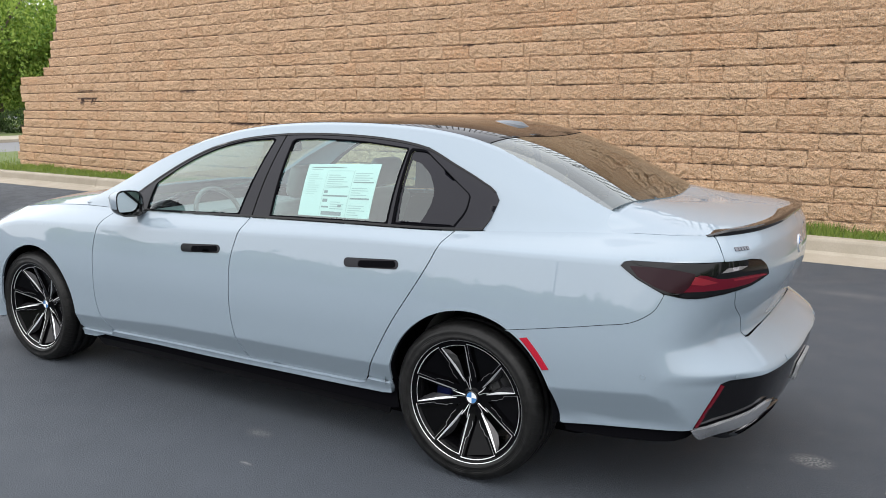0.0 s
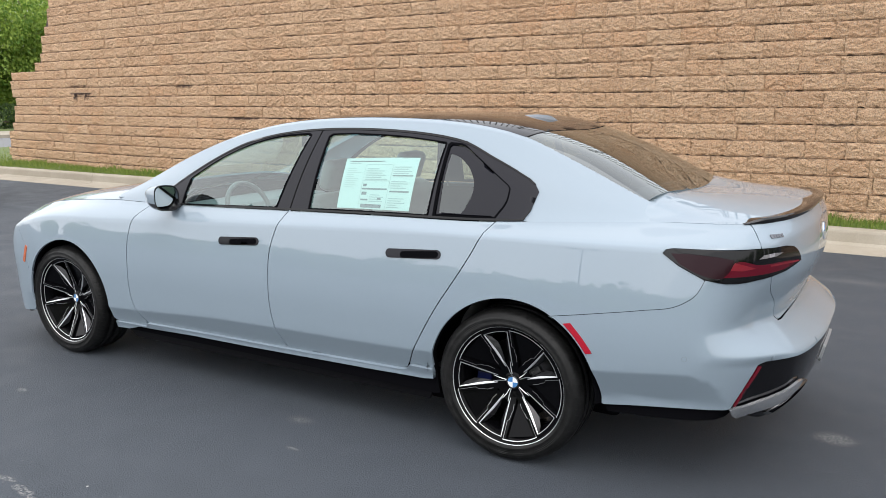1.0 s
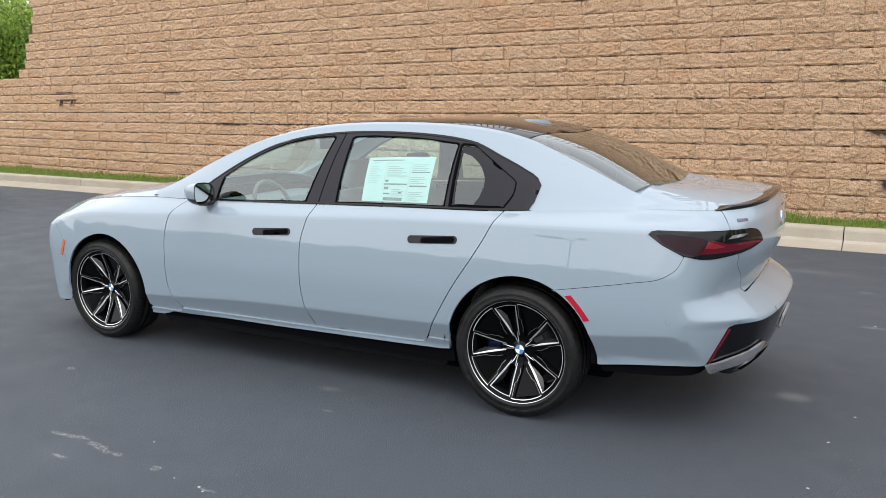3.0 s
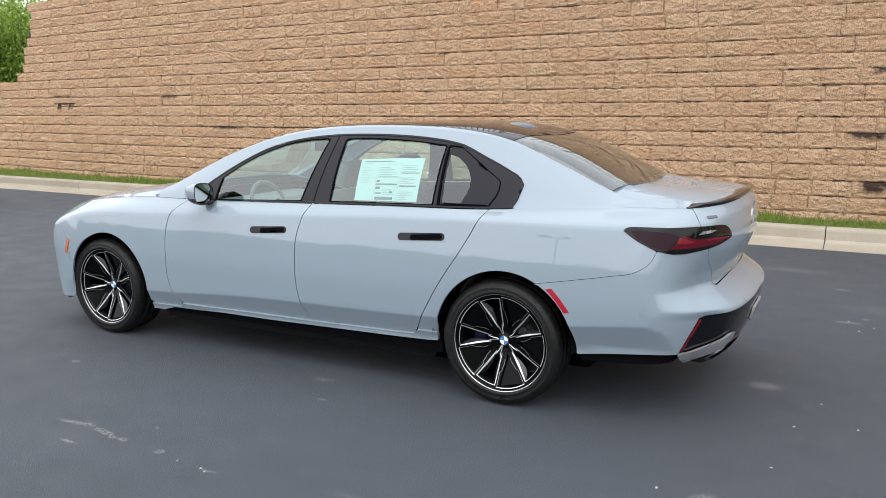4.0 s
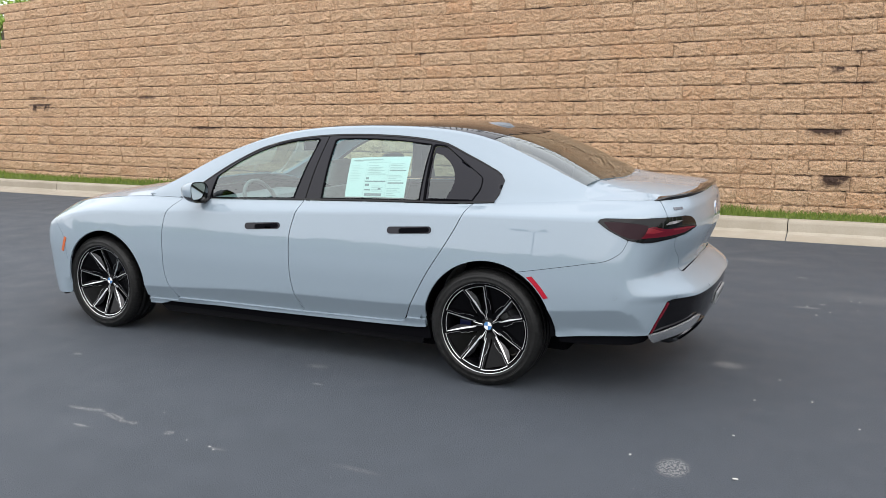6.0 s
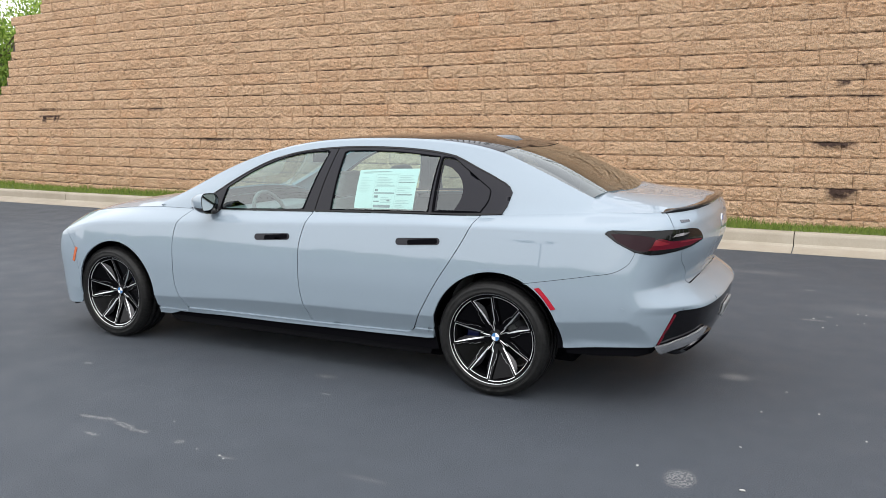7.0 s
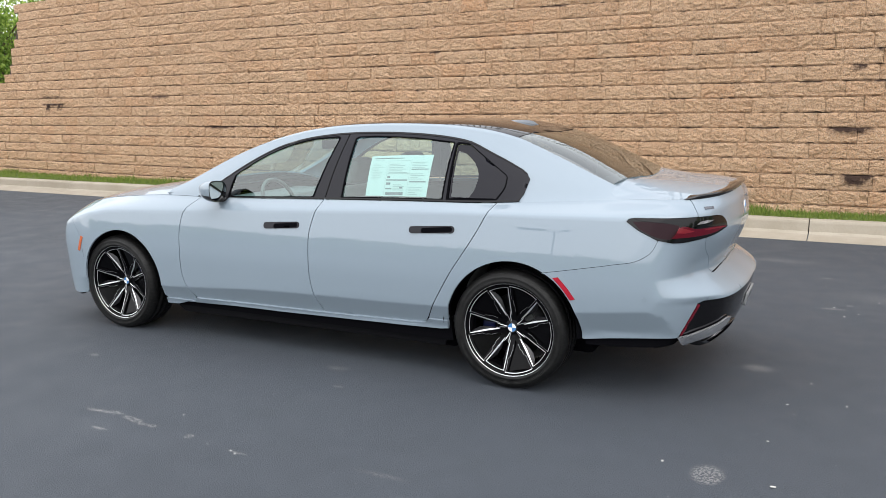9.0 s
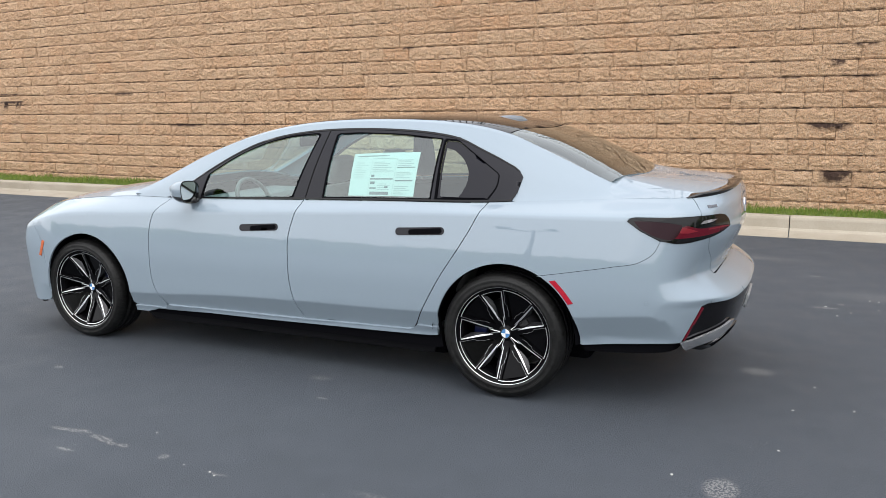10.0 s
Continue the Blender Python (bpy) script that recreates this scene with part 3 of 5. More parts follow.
def cabin(x, u):
    """The cabin above the belt: u is 0 at the belt, 1 at the roof rail, 2 in the roof's middle."""
    x, u = np.asarray(x, float), np.asarray(u, float)
    wb, zb = np.interp(x, edge_x, edge_w), np.interp(x, edge_x, edge_z)
    wr, zr, zc = rail_w(x), np.maximum(rail_z(x), zb + 0.002), roof_mid(x)
    lo, hi = np.clip(u, 0, 1), np.clip(u - 1, 0, 1)
    bow = 0.028 * np.sin(np.pi * np.minimum(lo, 1.0)) * np.clip((zr - zb) / 0.4, 0, 1)
    # the shell rolls over at the rail
    w = wb + (wr - wb) * lo + bow
    z = zb + (zr - zb) * lo
    w = np.where(u > 1, wr * (1 - hi), w)
    z = np.where(u > 1, zr + (zc - zr) * (1 - (1 - hi) ** 5.0), z)
    return np.stack([x + 0 * u, -w, z], -1)


def u_of(x, z):
    """The u of a point of the cabin's side at height z."""
    zb = np.interp(x, edge_x, edge_z)
    return (np.asarray(z) - zb) / (np.maximum(rail_z(x), zb + 0.002) - zb)


# ---- the car: panels ----
import functools
from mathutils.geometry import delaunay_2d_cdt


def dense(loop, step, closed=True):
    out = []
    k = len(loop)
    for i in range(k if closed else k - 1):
        (a0, b0), (a1, b1) = loop[i], loop[(i + 1) % k]
        m = max(1, int(math.hypot(a1 - a0, b1 - b0) / step))
        out += [(a0 + (a1 - a0) * j / m, b0 + (b1 - b0) * j / m) for j in range(m)]
    if not closed:
        out.append(loop[-1])
    return out


def bend(pts, k=5):
    """A smooth open line through points."""
    p = np.array(pts, float)
    t = np.r_[0, np.cumsum(np.hypot(*np.diff(p, axis=0).T))]
    q = np.unique(np.r_[np.linspace(0, t[-1], k * (len(p) - 1) + 1)])
    return list(zip(curve(*zip(t, p[:, 0]))(q), curve(*zip(t, p[:, 1]))(q)))


def inside(p, loop):
    p, q = np.asarray(p, float), np.asarray(loop, float)
    r = np.roll(q, -1, 0)
    x, y = p[:, :1], p[:, 1:]
    cut = (q[:, 1] > y) != (r[:, 1] > y)
    with np.errstate(divide="ignore", invalid="ignore"):
        at = q[:, 0] + (y - q[:, 1]) * (r[:, 0] - q[:, 0]) / (r[:, 1] - q[:, 1])
    return (cut & (x < at)).sum(1) % 2 == 1


def skin(surf, a, b, blend=True):
    """Places and outward normals on a surface."""
    e = 0.008
    p = surf(a, b)
    da, db = surf(a + e, b) - surf(a - e, b), surf(a, b + e) - surf(a, b - e)
    nrm = np.cross(da, db)
    nrm = nrm / np.maximum(np.linalg.norm(nrm, axis=-1, keepdims=True), 1e-12)
    if blend and surf in (wrap, cabin):
        # the pillar flows into the rear wing
        a1, z1 = np.clip(a, -0.2, 0.75), np.asarray(a) * 0
        lower = skin(wrap, a1, top_line(a1) - 0.009, False)[1]
        upper = skin(cabin, a1, z1 + 0.02, False)[1]
        both = lower + upper
        both = both / np.maximum(np.linalg.norm(both, axis=-1, keepdims=True), 1e-9)
        if surf is cabin:
            k, own = np.clip(1 - b / 0.5, 0, 1) ** 2, upper
        else:
            k, own = np.clip((b - shoulder(a)) / (top_line(a) - shoulder(a)), 0, 1) ** 2, lower
        k = (k * ease(-0.08, 0.06, a) * (1 - ease(0.5, 0.72, a)))[:, None]
        nrm = nrm + (both - own) * k
        nrm = nrm / np.maximum(np.linalg.norm(nrm, axis=-1, keepdims=True), 1e-9)
    return p, nrm


# extra points along the creases of the skin
lines = []
q = np.arange(S0, S1, 0.028)
for k in (-0.25, 0.0, 0.12, 0.3, 0.5, 0.75):
    lines.append(np.stack([q, shoulder(q) + k * (top_line(q) - shoulder(q))], -1))
for k in (0.006, -0.002, -0.012):
    lines.append(np.stack([q[q < 1.0], crease(q[q < 1.0]) + k], -1))
q = q[q > 0.85]
for k in (0.585, 0.61, 0.63, 0.645, 0.66, 0.68, 0.70, 0.725, 0.738, 0.75, 0.762, 0.78, 0.90, 0.92):
    lines.append(np.stack([q, 0 * q + k], -1))
for up in (1.1, -0.62):
    q = np.arange(0.80, 1.02, 0.02)
    lines.append(np.stack([q, 0.545 + (q - 0.80) * up], -1))
GUIDES = np.concatenate(lines)


def panel_mesh(name, loop, surf, mat, step=0.04, holes=(), lift=0.0, depth=0.012, flip=False, stretch=1.0):
    """A sheet of a surface inside an outline, with turned-in edges."""
    loops = [dense(list(l), step * 0.6) for l in (loop, *holes)]
    pts, edges = [], []
    for l in loops:
        k = len(pts)
        pts += l
        edges += [(k + i, k + (i + 1) % len(l)) for i in range(len(l))]
    border = np.array(pts)
    lo, hi = border.min(0), border.max(0)
    ga, gb = np.meshgrid(np.arange(lo[0] + step / 2, hi[0], step), np.arange(lo[1] + step / 2, hi[1], step / stretch))
    g = np.stack([ga.ravel(), gb.ravel()], -1)
    keep = inside(g, loops[0])
    for l in loops[1:]:
        keep &= ~inside(g, l)
    g = g[keep]
    if len(g):
        far = np.array([np.min(np.hypot(*(border - q).T)) for q in g]) > step * 0.35
        g = g[far]
    if surf is wrap:
        q = GUIDES[(GUIDES[:, 0] > lo[0]) & (GUIDES[:, 0] < hi[0]) & (GUIDES[:, 1] > lo[1]) & (GUIDES[:, 1] < hi[1])] if step > 0.024 else GUIDES[:0]
        q = q[inside(q, loops[0])] if len(q) else q
        for l in loops[1:]:
            q = q[~inside(q, l)] if len(q) else q
        if len(q):
            q = q[np.array([np.min(np.hypot(*(border - c).T)) for c in q]) > 0.006]
        if len(q) and len(g):
            g = g[np.array([np.min(np.hypot(*((q - c) * (0.6, 1)).T)) for c in g]) > 0.011]
        g = np.r_[g, q] if len(q) else g
    v2, _, tris, orig, *_ = delaunay_2d_cdt([Vector(p) for p in pts] + [Vector(p) for p in g], edges, [], 0, 1e-5)
    v2 = np.array([tuple(p) for p in v2])
    tris = np.array([list(t) for t in tris])
    mid = v2[tris].mean(1)
    ok = inside(mid, loops[0])
    for l in loops[1:]:
        ok &= ~inside(mid, l)
    tris = tris[ok]
    place = {}
    for i, olds in enumerate(orig):
        for o in olds:
            place[o] = i
    p, nr = skin(surf, v2[:, 0], v2[:, 1])
    p = p + nr * lift
    verts = [tuple(q) for q in p]
    faces = [tuple(int(i) for i in t) for t in tris]
    corner = [tuple(nr[i]) for t in faces for i in t]
    k = 0
    for l in loops:
        m = len(l)
        top = [place[k + i] for i in range(m)]
        k += m
        l = np.array(l)
        q, qn = p[top], nr[top]
        tangent = np.roll(q, -1, 0) - np.roll(q, 1, 0)
        area = 0.5 * np.sum(l[:, 0] * np.roll(l[:, 1], -1) - np.roll(l[:, 0], -1) * l[:, 1])
        side = (1 if area > 0 else -1) * (1 if k == m else -1)
        out = np.cross(tangent, qn) * side
        out /= np.maximum(np.linalg.norm(out, axis=1, keepdims=True), 1e-9)
        b = len(verts)
        verts += [tuple(c) for c in q - qn * depth]
        for i in range(m):
            j = (i + 1) % m
            if top[i] == top[j]:
                continue
            f, c = (top[i], b + i, b + j, top[j]), (i, i, j, j)
            if side < 0:
                f, c = f[::-1], c[::-1]
            faces.append(f)
            corner += [tuple(out[o]) for o in c]
    if flip:
        verts = [(x, -y, z) for x, y, z in verts]
        turned = []
        at = 0
        for f in faces:
            turned += corner[at:at + len(f)][::-1]
            at += len(f)
        corner = [(x, -y, z) for x, y, z in turned]
        faces = [f[::-1] for f in faces]
    me = mesh_of(name, verts, faces, mat)
    me.normals_split_custom_set(corner)
    return me


def panel(name, loop, surf, mat, parent, label="", both=True, **kw):
    """A panel on the left, and its twin on the right. Returns the left one."""
    ob = part(name, panel_mesh(name, loop, surf, mat, **kw), None, parent, label)
    if both:
        parent_r = twins.get(parent, parent)
        twins[ob] = part(name, panel_mesh(name, loop, surf, mat, flip=True, **kw), None, parent_r, label)
    return ob


twins = {}
car = tagged(new("car"), "pale blue-grey metallic luxury saloon with black roof, parked", "car")


def arch(cx, cz, r, a0, a1, k=28):
    return [(cx + r * math.cos(radians(a0 + (a1 - a0) * i / k)), cz + r * math.sin(radians(a0 + (a1 - a0) * i / k))) for i in range(k + 1)]


def along_top(a, b, k=24, drop=0.002):
    return [(q, float(top_line(q)) - drop) for q in np.linspace(a, b, k)]


G = 0.003  # half a shut line
FA = (-3.156, 0.376, 0.404)
RA = (0.028, 0.365, 0.422)
front_line = bend([(-2.408, 1.054), (-2.512, 0.957), (-2.546, 0.829), (-2.546, 0.681), (-2.526, 0.453), (-2.455, 0.330)])
b_line = bend([(-1.342, 1.083), (-1.374, 0.990), (-1.408, 0.865), (-1.410, 0.715), (-1.398, 0.543), (-1.336, 0.332)])
rear_line = bend([(-0.123, 1.100), (-0.177, 0.985), (-0.245, 0.869), (-0.355, 0.700), (-0.532, 0.388)]) + [(-0.55, 0.362), (-0.58, 0.349), (-0.64, 0.345)]


def shift(line, d):
    return [(a + d, b) for a, b in line]


seam = bend([(0.215, 0.735), (0.434, 0.775), (0.613, 0.809), (0.772, 0.847), (0.827, 0.887), (0.858, 0.943)])
lamp = bend([(0.688, 1.044), (0.700, 1.058), (0.730, 1.065)]) + bend([(1.004, 1.066), (1.30, 1.064), (1.37, 1.054), (1.42, 1.02), (1.435, 0.994)]) + bend([(1.30, 0.966), (1.14, 0.949), (0.95, 0.936), (0.863, 0.951), (0.758, 1.001)])
lid_line = bend([(1.199, 0.945), (1.210, 0.915), (1.335, 0.811), (1.408, 0.729)]) + bend([(1.44, 0.728), (1.68, 0.744), (S1, 0.752)])

# inner body, floor and wheel wells, near-black so gaps show as shade
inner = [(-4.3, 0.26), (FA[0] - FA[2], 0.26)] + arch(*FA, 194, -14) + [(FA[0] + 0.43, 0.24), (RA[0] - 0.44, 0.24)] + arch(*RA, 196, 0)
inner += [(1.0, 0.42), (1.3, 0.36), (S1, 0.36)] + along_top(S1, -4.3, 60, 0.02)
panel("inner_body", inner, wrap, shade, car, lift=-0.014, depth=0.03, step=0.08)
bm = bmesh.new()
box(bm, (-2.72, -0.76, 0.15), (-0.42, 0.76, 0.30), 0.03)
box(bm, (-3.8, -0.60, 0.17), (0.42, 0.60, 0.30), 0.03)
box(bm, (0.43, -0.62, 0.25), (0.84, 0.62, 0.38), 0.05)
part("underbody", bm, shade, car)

# front wing, doors, rear quarter, sills
front_seam = bend([(-3.86, 0.905), (-3.70, 0.80), (-3.60, 0.70), (-3.565, 0.53)], 4)
wing = along_top(-3.86, -2.41, 40) + shift(front_line, -G) + [(-2.46, 0.300), (-2.74, 0.300)] + arch(*FA, -9, 157) + front_seam[::-1]
panel("front_wing", wing, wrap, paint, car)
door = shift(front_line, G)[::-1] + along_top(-2.40, -1.345, 24) + shift(b_line, -G) + [(-1.345, 0.326), (-2.44, 0.322)]
front_door = panel("front_door", door, wrap, paint, car)
door = shift(b_line, G)[::-1] + along_top(-1.335, -0.127, 24) + shift(rear_line, -G) + [(-1.32, 0.331)]
rear_door = panel("rear_door", door, wrap, paint, car)
quarter = along_top(-0.12, 1.135, 40, 0.0) + bend([(1.14, 1.143), (1.120, 1.10), (1.117, 1.070)]) + [(1.004, 1.069), (0.730, 1.068), (0.698, 1.062), (0.684, 1.046)]
quarter += [(0.756, 0.998), (0.853, 0.950)] + [(a - 0.0006, b + 0.0012) for a, b in seam[::-1]] + arch(*RA, 62, 176) + [(-0.398, 0.385), (-0.53, 0.385)] + shift(rear_line[:-4], G)[::-1]
panel("rear_quarter", quarter, wrap, paint, car)
sill = [(-2.738, 0.297), (-2.742, 0.250), (-2.633, 0.253), (-2.536, 0.287), (-1.655, 0.292), (-0.757, 0.309), (-0.452, 0.318), (-0.402, 0.325), (-0.402, 0.381),
        (-0.53, 0.381), (-0.552, 0.355), (-0.60, 0.3465), (-1.32, 0.3305), (-2.44, 0.3225), (-2.46, 0.297)]
panel("sill", sill, wrap, paint, car, lift=0.014, depth=0.03, step=0.03)
skirt = [(-2.70, 0.245), (-2.62, 0.19), (-0.45, 0.20), (-0.40, 0.32), (-0.75, 0.306), (-1.66, 0.29), (-2.54, 0.284)]
panel("side_skirt", skirt, wrap, black_plastic, car, lift=-0.03, step=0.05)

# nose
nose = [(S0, 0.27), (-3.72, 0.238), (-3.60, 0.25)] + arch(*FA, 190, 157) + shift(front_seam[::-1], -0.004) + along_top(-3.864, S0, 30)
front_bumper = panel("front_bumper", nose, wrap, paint, car)
panel("front_splitter", [(S0, 0.20), (-3.76, 0.208), (-3.68, 0.225), (-3.72, 0.236), (S0, 0.267)], wrap, black_plastic, car, lift=-0.03)
panel("headlight", [(-4.38, 0.735), (-4.05, 0.755), (-3.92, 0.80), (-4.1, 0.795), (-4.38, 0.77)], wrap, black_gloss, car, lift=0.004, step=0.03)
panel("kidney_grille", [(S0, 0.42), (-4.48, 0.42), (-4.42, 0.55), (-4.48, 0.70), (S0, 0.70)], wrap, black_gloss, car, lift=0.01, step=0.04)
panel("side_marker", [(-3.640, 0.593), (-3.612, 0.587), (-3.560, 0.70), (-3.587, 0.708)], wrap, amber, front_bumper, "amber side marker lens", lift=0.004, step=0.02)

# tail: bumper, lid, lamps
bumper = arch(*RA, 0, 60) + [(a + 0.0006, b - 0.0012) for a, b in seam] + [(0.862, 0.948), (0.95, 0.933), (1.14, 0.945), (1.193, 0.953)] + [(a - 0.004, b - 0.0055 * (a > 1.39)) for a, b in lid_line[:-1]] + [(S1, 0.746)]
bumper += bend([(S1, 0.632), (1.70, 0.625), (1.526, 0.617), (1.331, 0.612), (1.15, 0.613)]) + [(1.108, 0.60), (1.013, 0.407)] + bend([(0.999, 0.403), (0.808, 0.396), (0.622, 0.383), (0.46, 0.361)])
rear_bumper = panel("rear_bumper", bumper, wrap, paint, car, step=0.03)
lid = [(1.201, 0.951), (1.30, 0.963), (1.438, 0.990), (1.424, 1.02), (1.372, 1.058), (1.30, 1.068), (1.123, 1.070), (1.124, 1.10), (1.144, 1.141)][::-1]
lid = lid + lid_line + along_top(S1, 1.146, 24)
boot_lid = panel("boot_lid", lid, wrap, paint, car, step=0.03)
lamps = panel("tail_lamp", lamp, wrap, apron_black, car, "dark red smoked tail lamp", lift=0.004, step=0.025)
panel("lamp_lens", bend([(0.722, 1.047), (0.86, 1.046), (0.985, 1.028)], 3) + [(0.972, 0.99), (0.93, 0.953)] + bend([(0.875, 0.958), (0.82, 0.976), (0.757, 1.008)], 3), wrap, deep_red, lamps, "smoked mauve outer lens", lift=0.005, step=0.025)
panel("lamp_band", bend([(0.935, 0.960), (0.965, 0.985), (0.985, 1.014), (1.10, 1.006), (1.25, 1.008), (1.41, 1.000)], 4) + bend([(1.28, 0.976), (1.14, 0.968), (1.02, 0.962)], 4), wrap, red_lens, lamps, "dark red lens", lift=0.006, step=0.025)
panel("lamp_facet", [(0.966, 0.988), (0.985, 1.018), (1.03, 1.008), (1.085, 0.993), (1.02, 0.985)], wrap, red_facet, lamps, "bright red lens facet", lift=0.0072, step=0.025)
panel("lamp_stripe", [(1.17, 1.003), (1.30, 1.004), (1.40, 0.998), (1.40, 0.993), (1.29, 0.996), (1.17, 0.996)], wrap, red_facet, lamps, "thin bright red stripe", lift=0.0072, step=0.025)
panel("lamp_cover", [(0.735, 1.062), (1.30, 1.061), (1.38, 1.045), (1.41, 1.012), (1.25, 1.022), (1.08, 1.016), (0.99, 1.034), (0.76, 1.052)], wrap, apron_black, lamps, "black glossy upper lamp band", lift=0.0065, step=0.025)
panel("lamp_base", [(0.880, 0.951), (0.935, 0.957), (1.02, 0.960), (1.14, 0.966), (1.28, 0.974), (1.26, 0.966), (1.12, 0.952), (0.95, 0.940)], wrap, apron_black, lamps, lift=0.0065, step=0.02)
lamp_silver = material("lamp_silver", (0.22, 0.21, 0.22), 0.3, 0.6)
panel("lamp_chrome", [(1.10, 1.028), (1.21, 1.034), (1.26, 1.045), (1.20, 1.048), (1.13, 1.044)], wrap, lamp_silver, lamps, lift=0.008, step=0.02)
apron = [(1.016, 0.404), (1.111, 0.597), (1.15, 0.610)] + bend([(1.331, 0.609), (1.526, 0.614), (1.70, 0.622), (S1, 0.629)]) + [(S1, 0.30), (1.3, 0.30), (1.10, 0.34)]
apron_red = material("apron_red", (0.11, 0.004, 0.012), 0.25, 0.0, 0.2)
lower = panel("bumper_apron", apron, wrap, apron_black, rear_bumper, "gloss black rear apron", lift=-0.012, step=0.04)
panel("rear_reflector", [(1.022, 0.414), (1.112, 0.594), (1.126, 0.592), (1.036, 0.416)], wrap, apron_red, rear_bumper, "dark red reflector strip", lift=0.004, step=0.02)
exhaust_steel = material("exhaust_steel", (0.16, 0.16, 0.165), 0.15, 0.9)
chrome_soft = material("polished_silver", (0.50, 0.51, 0.53), 0.16, 0.75, 0.4)
trim = bend([(1.006, 0.402), (1.04, 0.364), (1.085, 0.340), (1.14, 0.340), (1.22, 0.360), (1.34, 0.404), (1.44, 0.447)], 4)
trim += bend([(1.45, 0.476), (1.40, 0.478), (1.30, 0.455), (1.20, 0.424), (1.12, 0.406), (1.03, 0.405)], 4)
panel("apron_trim", trim, wrap, chrome_soft, rear_bumper, "polished silver apron trim", lift=0.006, step=0.025)
panel("exhaust_trim", [(1.27, 0.345), (1.33, 0.32), (1.55, 0.365), (1.60, 0.425), (1.44, 0.425)], wrap, exhaust_steel, rear_bumper, "dark polished exhaust outlet", lift=0.002, step=0.03)
# bore is a near-black panel: its inner shade is in the colour
panel("exhaust_bore", [(1.30, 0.348), (1.34, 0.332), (1.53, 0.373), (1.57, 0.416), (1.45, 0.414)], wrap, shade, rear_bumper, lift=0.004, step=0.03)
panel("side_reflector", bend([(0.286, 0.713), (0.345, 0.655), (0.392, 0.595)], 3) + bend([(0.420, 0.602), (0.372, 0.664), (0.318, 0.720)], 3), wrap, reflector_red, rear_bumper, "red side reflector", lift=0.004, step=0.02)


def disc_loop(a, b, r, k=18):
    return [(a + r * math.cos(2 * math.pi * i / k), b + r * math.sin(2 * math.pi * i / k)) for i in range(k)]


sensor_ring = material("sensor_ring", (0.12, 0.15, 0.18), 0.5)
for a, b in ((0.797, 0.628), (1.18, 0.6255), (1.55, 0.632)):
    panel("sensor_ring", disc_loop(a, b, 0.0112), wrap, sensor_ring, rear_bumper, lift=0.0008, step=0.01)
    panel("parking_sensor", disc_loop(a, b, 0.0090), wrap, paint, rear_bumper, lift=0.0022, step=0.01)

# valance under the bumper; its near-black colour carries the shade there
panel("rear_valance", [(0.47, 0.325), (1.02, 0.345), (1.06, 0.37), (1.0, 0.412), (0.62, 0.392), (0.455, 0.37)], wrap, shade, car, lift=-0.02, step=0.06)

# number plate panel with plain bars
plate_grey = material("plate_grey", (0.26, 0.27, 0.28), 0.4)
plate = panel("plate_panel", [(S1 - 0.15, 0.455), (S1, 0.455), (S1, 0.535), (S1 - 0.15, 0.535)], wrap, plate_grey, rear_bumper, "pale dealer plate with printed bars", lift=0.003, step=0.03)
panel("printed_bar", [(S1 - 0.13, 0.48), (S1, 0.48), (S1, 0.52), (S1 - 0.13, 0.52)], wrap, ink, rear_bumper, lift=0.005, step=0.03)
# maker's roundel and model badge as plain shapes
badge_grey = material("badge_grey", (0.16, 0.165, 0.18), 0.25, 0.7)
part("roundel_rim", panel_mesh("roundel_rim", disc_loop(S1 - 0.001, 1.045, 0.041, 28), wrap, satin_silver, step=0.02, lift=0.004), None, boot_lid)
panel("roundel_quarter", [(S1 - 0.031, 1.045), (S1 - 0.02, 1.068), (S1, 1.076), (S1, 1.045)], wrap, roundel_blue, boot_lid, lift=0.006, step=0.02)
for i, w in enumerate((0.018, 0.012, 0.012, 0.012, 0.012)):
    a = 1.205 + i * 0.017 + (0.004 if i else 0)
    part("model_badge", panel_mesh("model_badge", [(a, 1.103), (a + w, 1.103), (a + w + 0.003, 1.115), (a + 0.003, 1.115)], wrap, badge_grey, step=0.02, lift=0.004, depth=0.004), None, boot_lid)

# decks: bonnet, boot lid top with black spoiler lip
ex = [(float(x), float(w)) for x, w in zip(np.linspace(-4.05, -2.62, 36), np.interp(np.linspace(-4.05, -2.62, 36), edge_x, edge_w))]
bonnet_loop = [(x, -w + 0.004) for x, w in ex] + [(-2.70, -0.5), (-2.78, 0.0), (-2.70, 0.5)] + [(x, w - 0.004) for x, w in ex[::-1]]
part("bonnet", panel_mesh("bonnet", bonnet_loop, deck, paint, step=0.06), None, car)
rear_xs = np.r_[np.linspace(0.40, 1.06, 24), np.linspace(1.075, float(edge_x[-1]) - 0.002, 14)]
ex = [(float(x), float(np.interp(x, edge_x, edge_w))) for x in rear_xs]
boot_loop = [(x, -w + 0.003) for x, w in ex] + [(x, w - 0.003) for x, w in ex[::-1]]
part("boot_deck", panel_mesh("boot_deck", boot_loop, deck, paint, step=0.05), None, boot_lid)
sv, sf = [], []
ss = np.linspace(1.10, 2 * S1 - 1.10, 61)
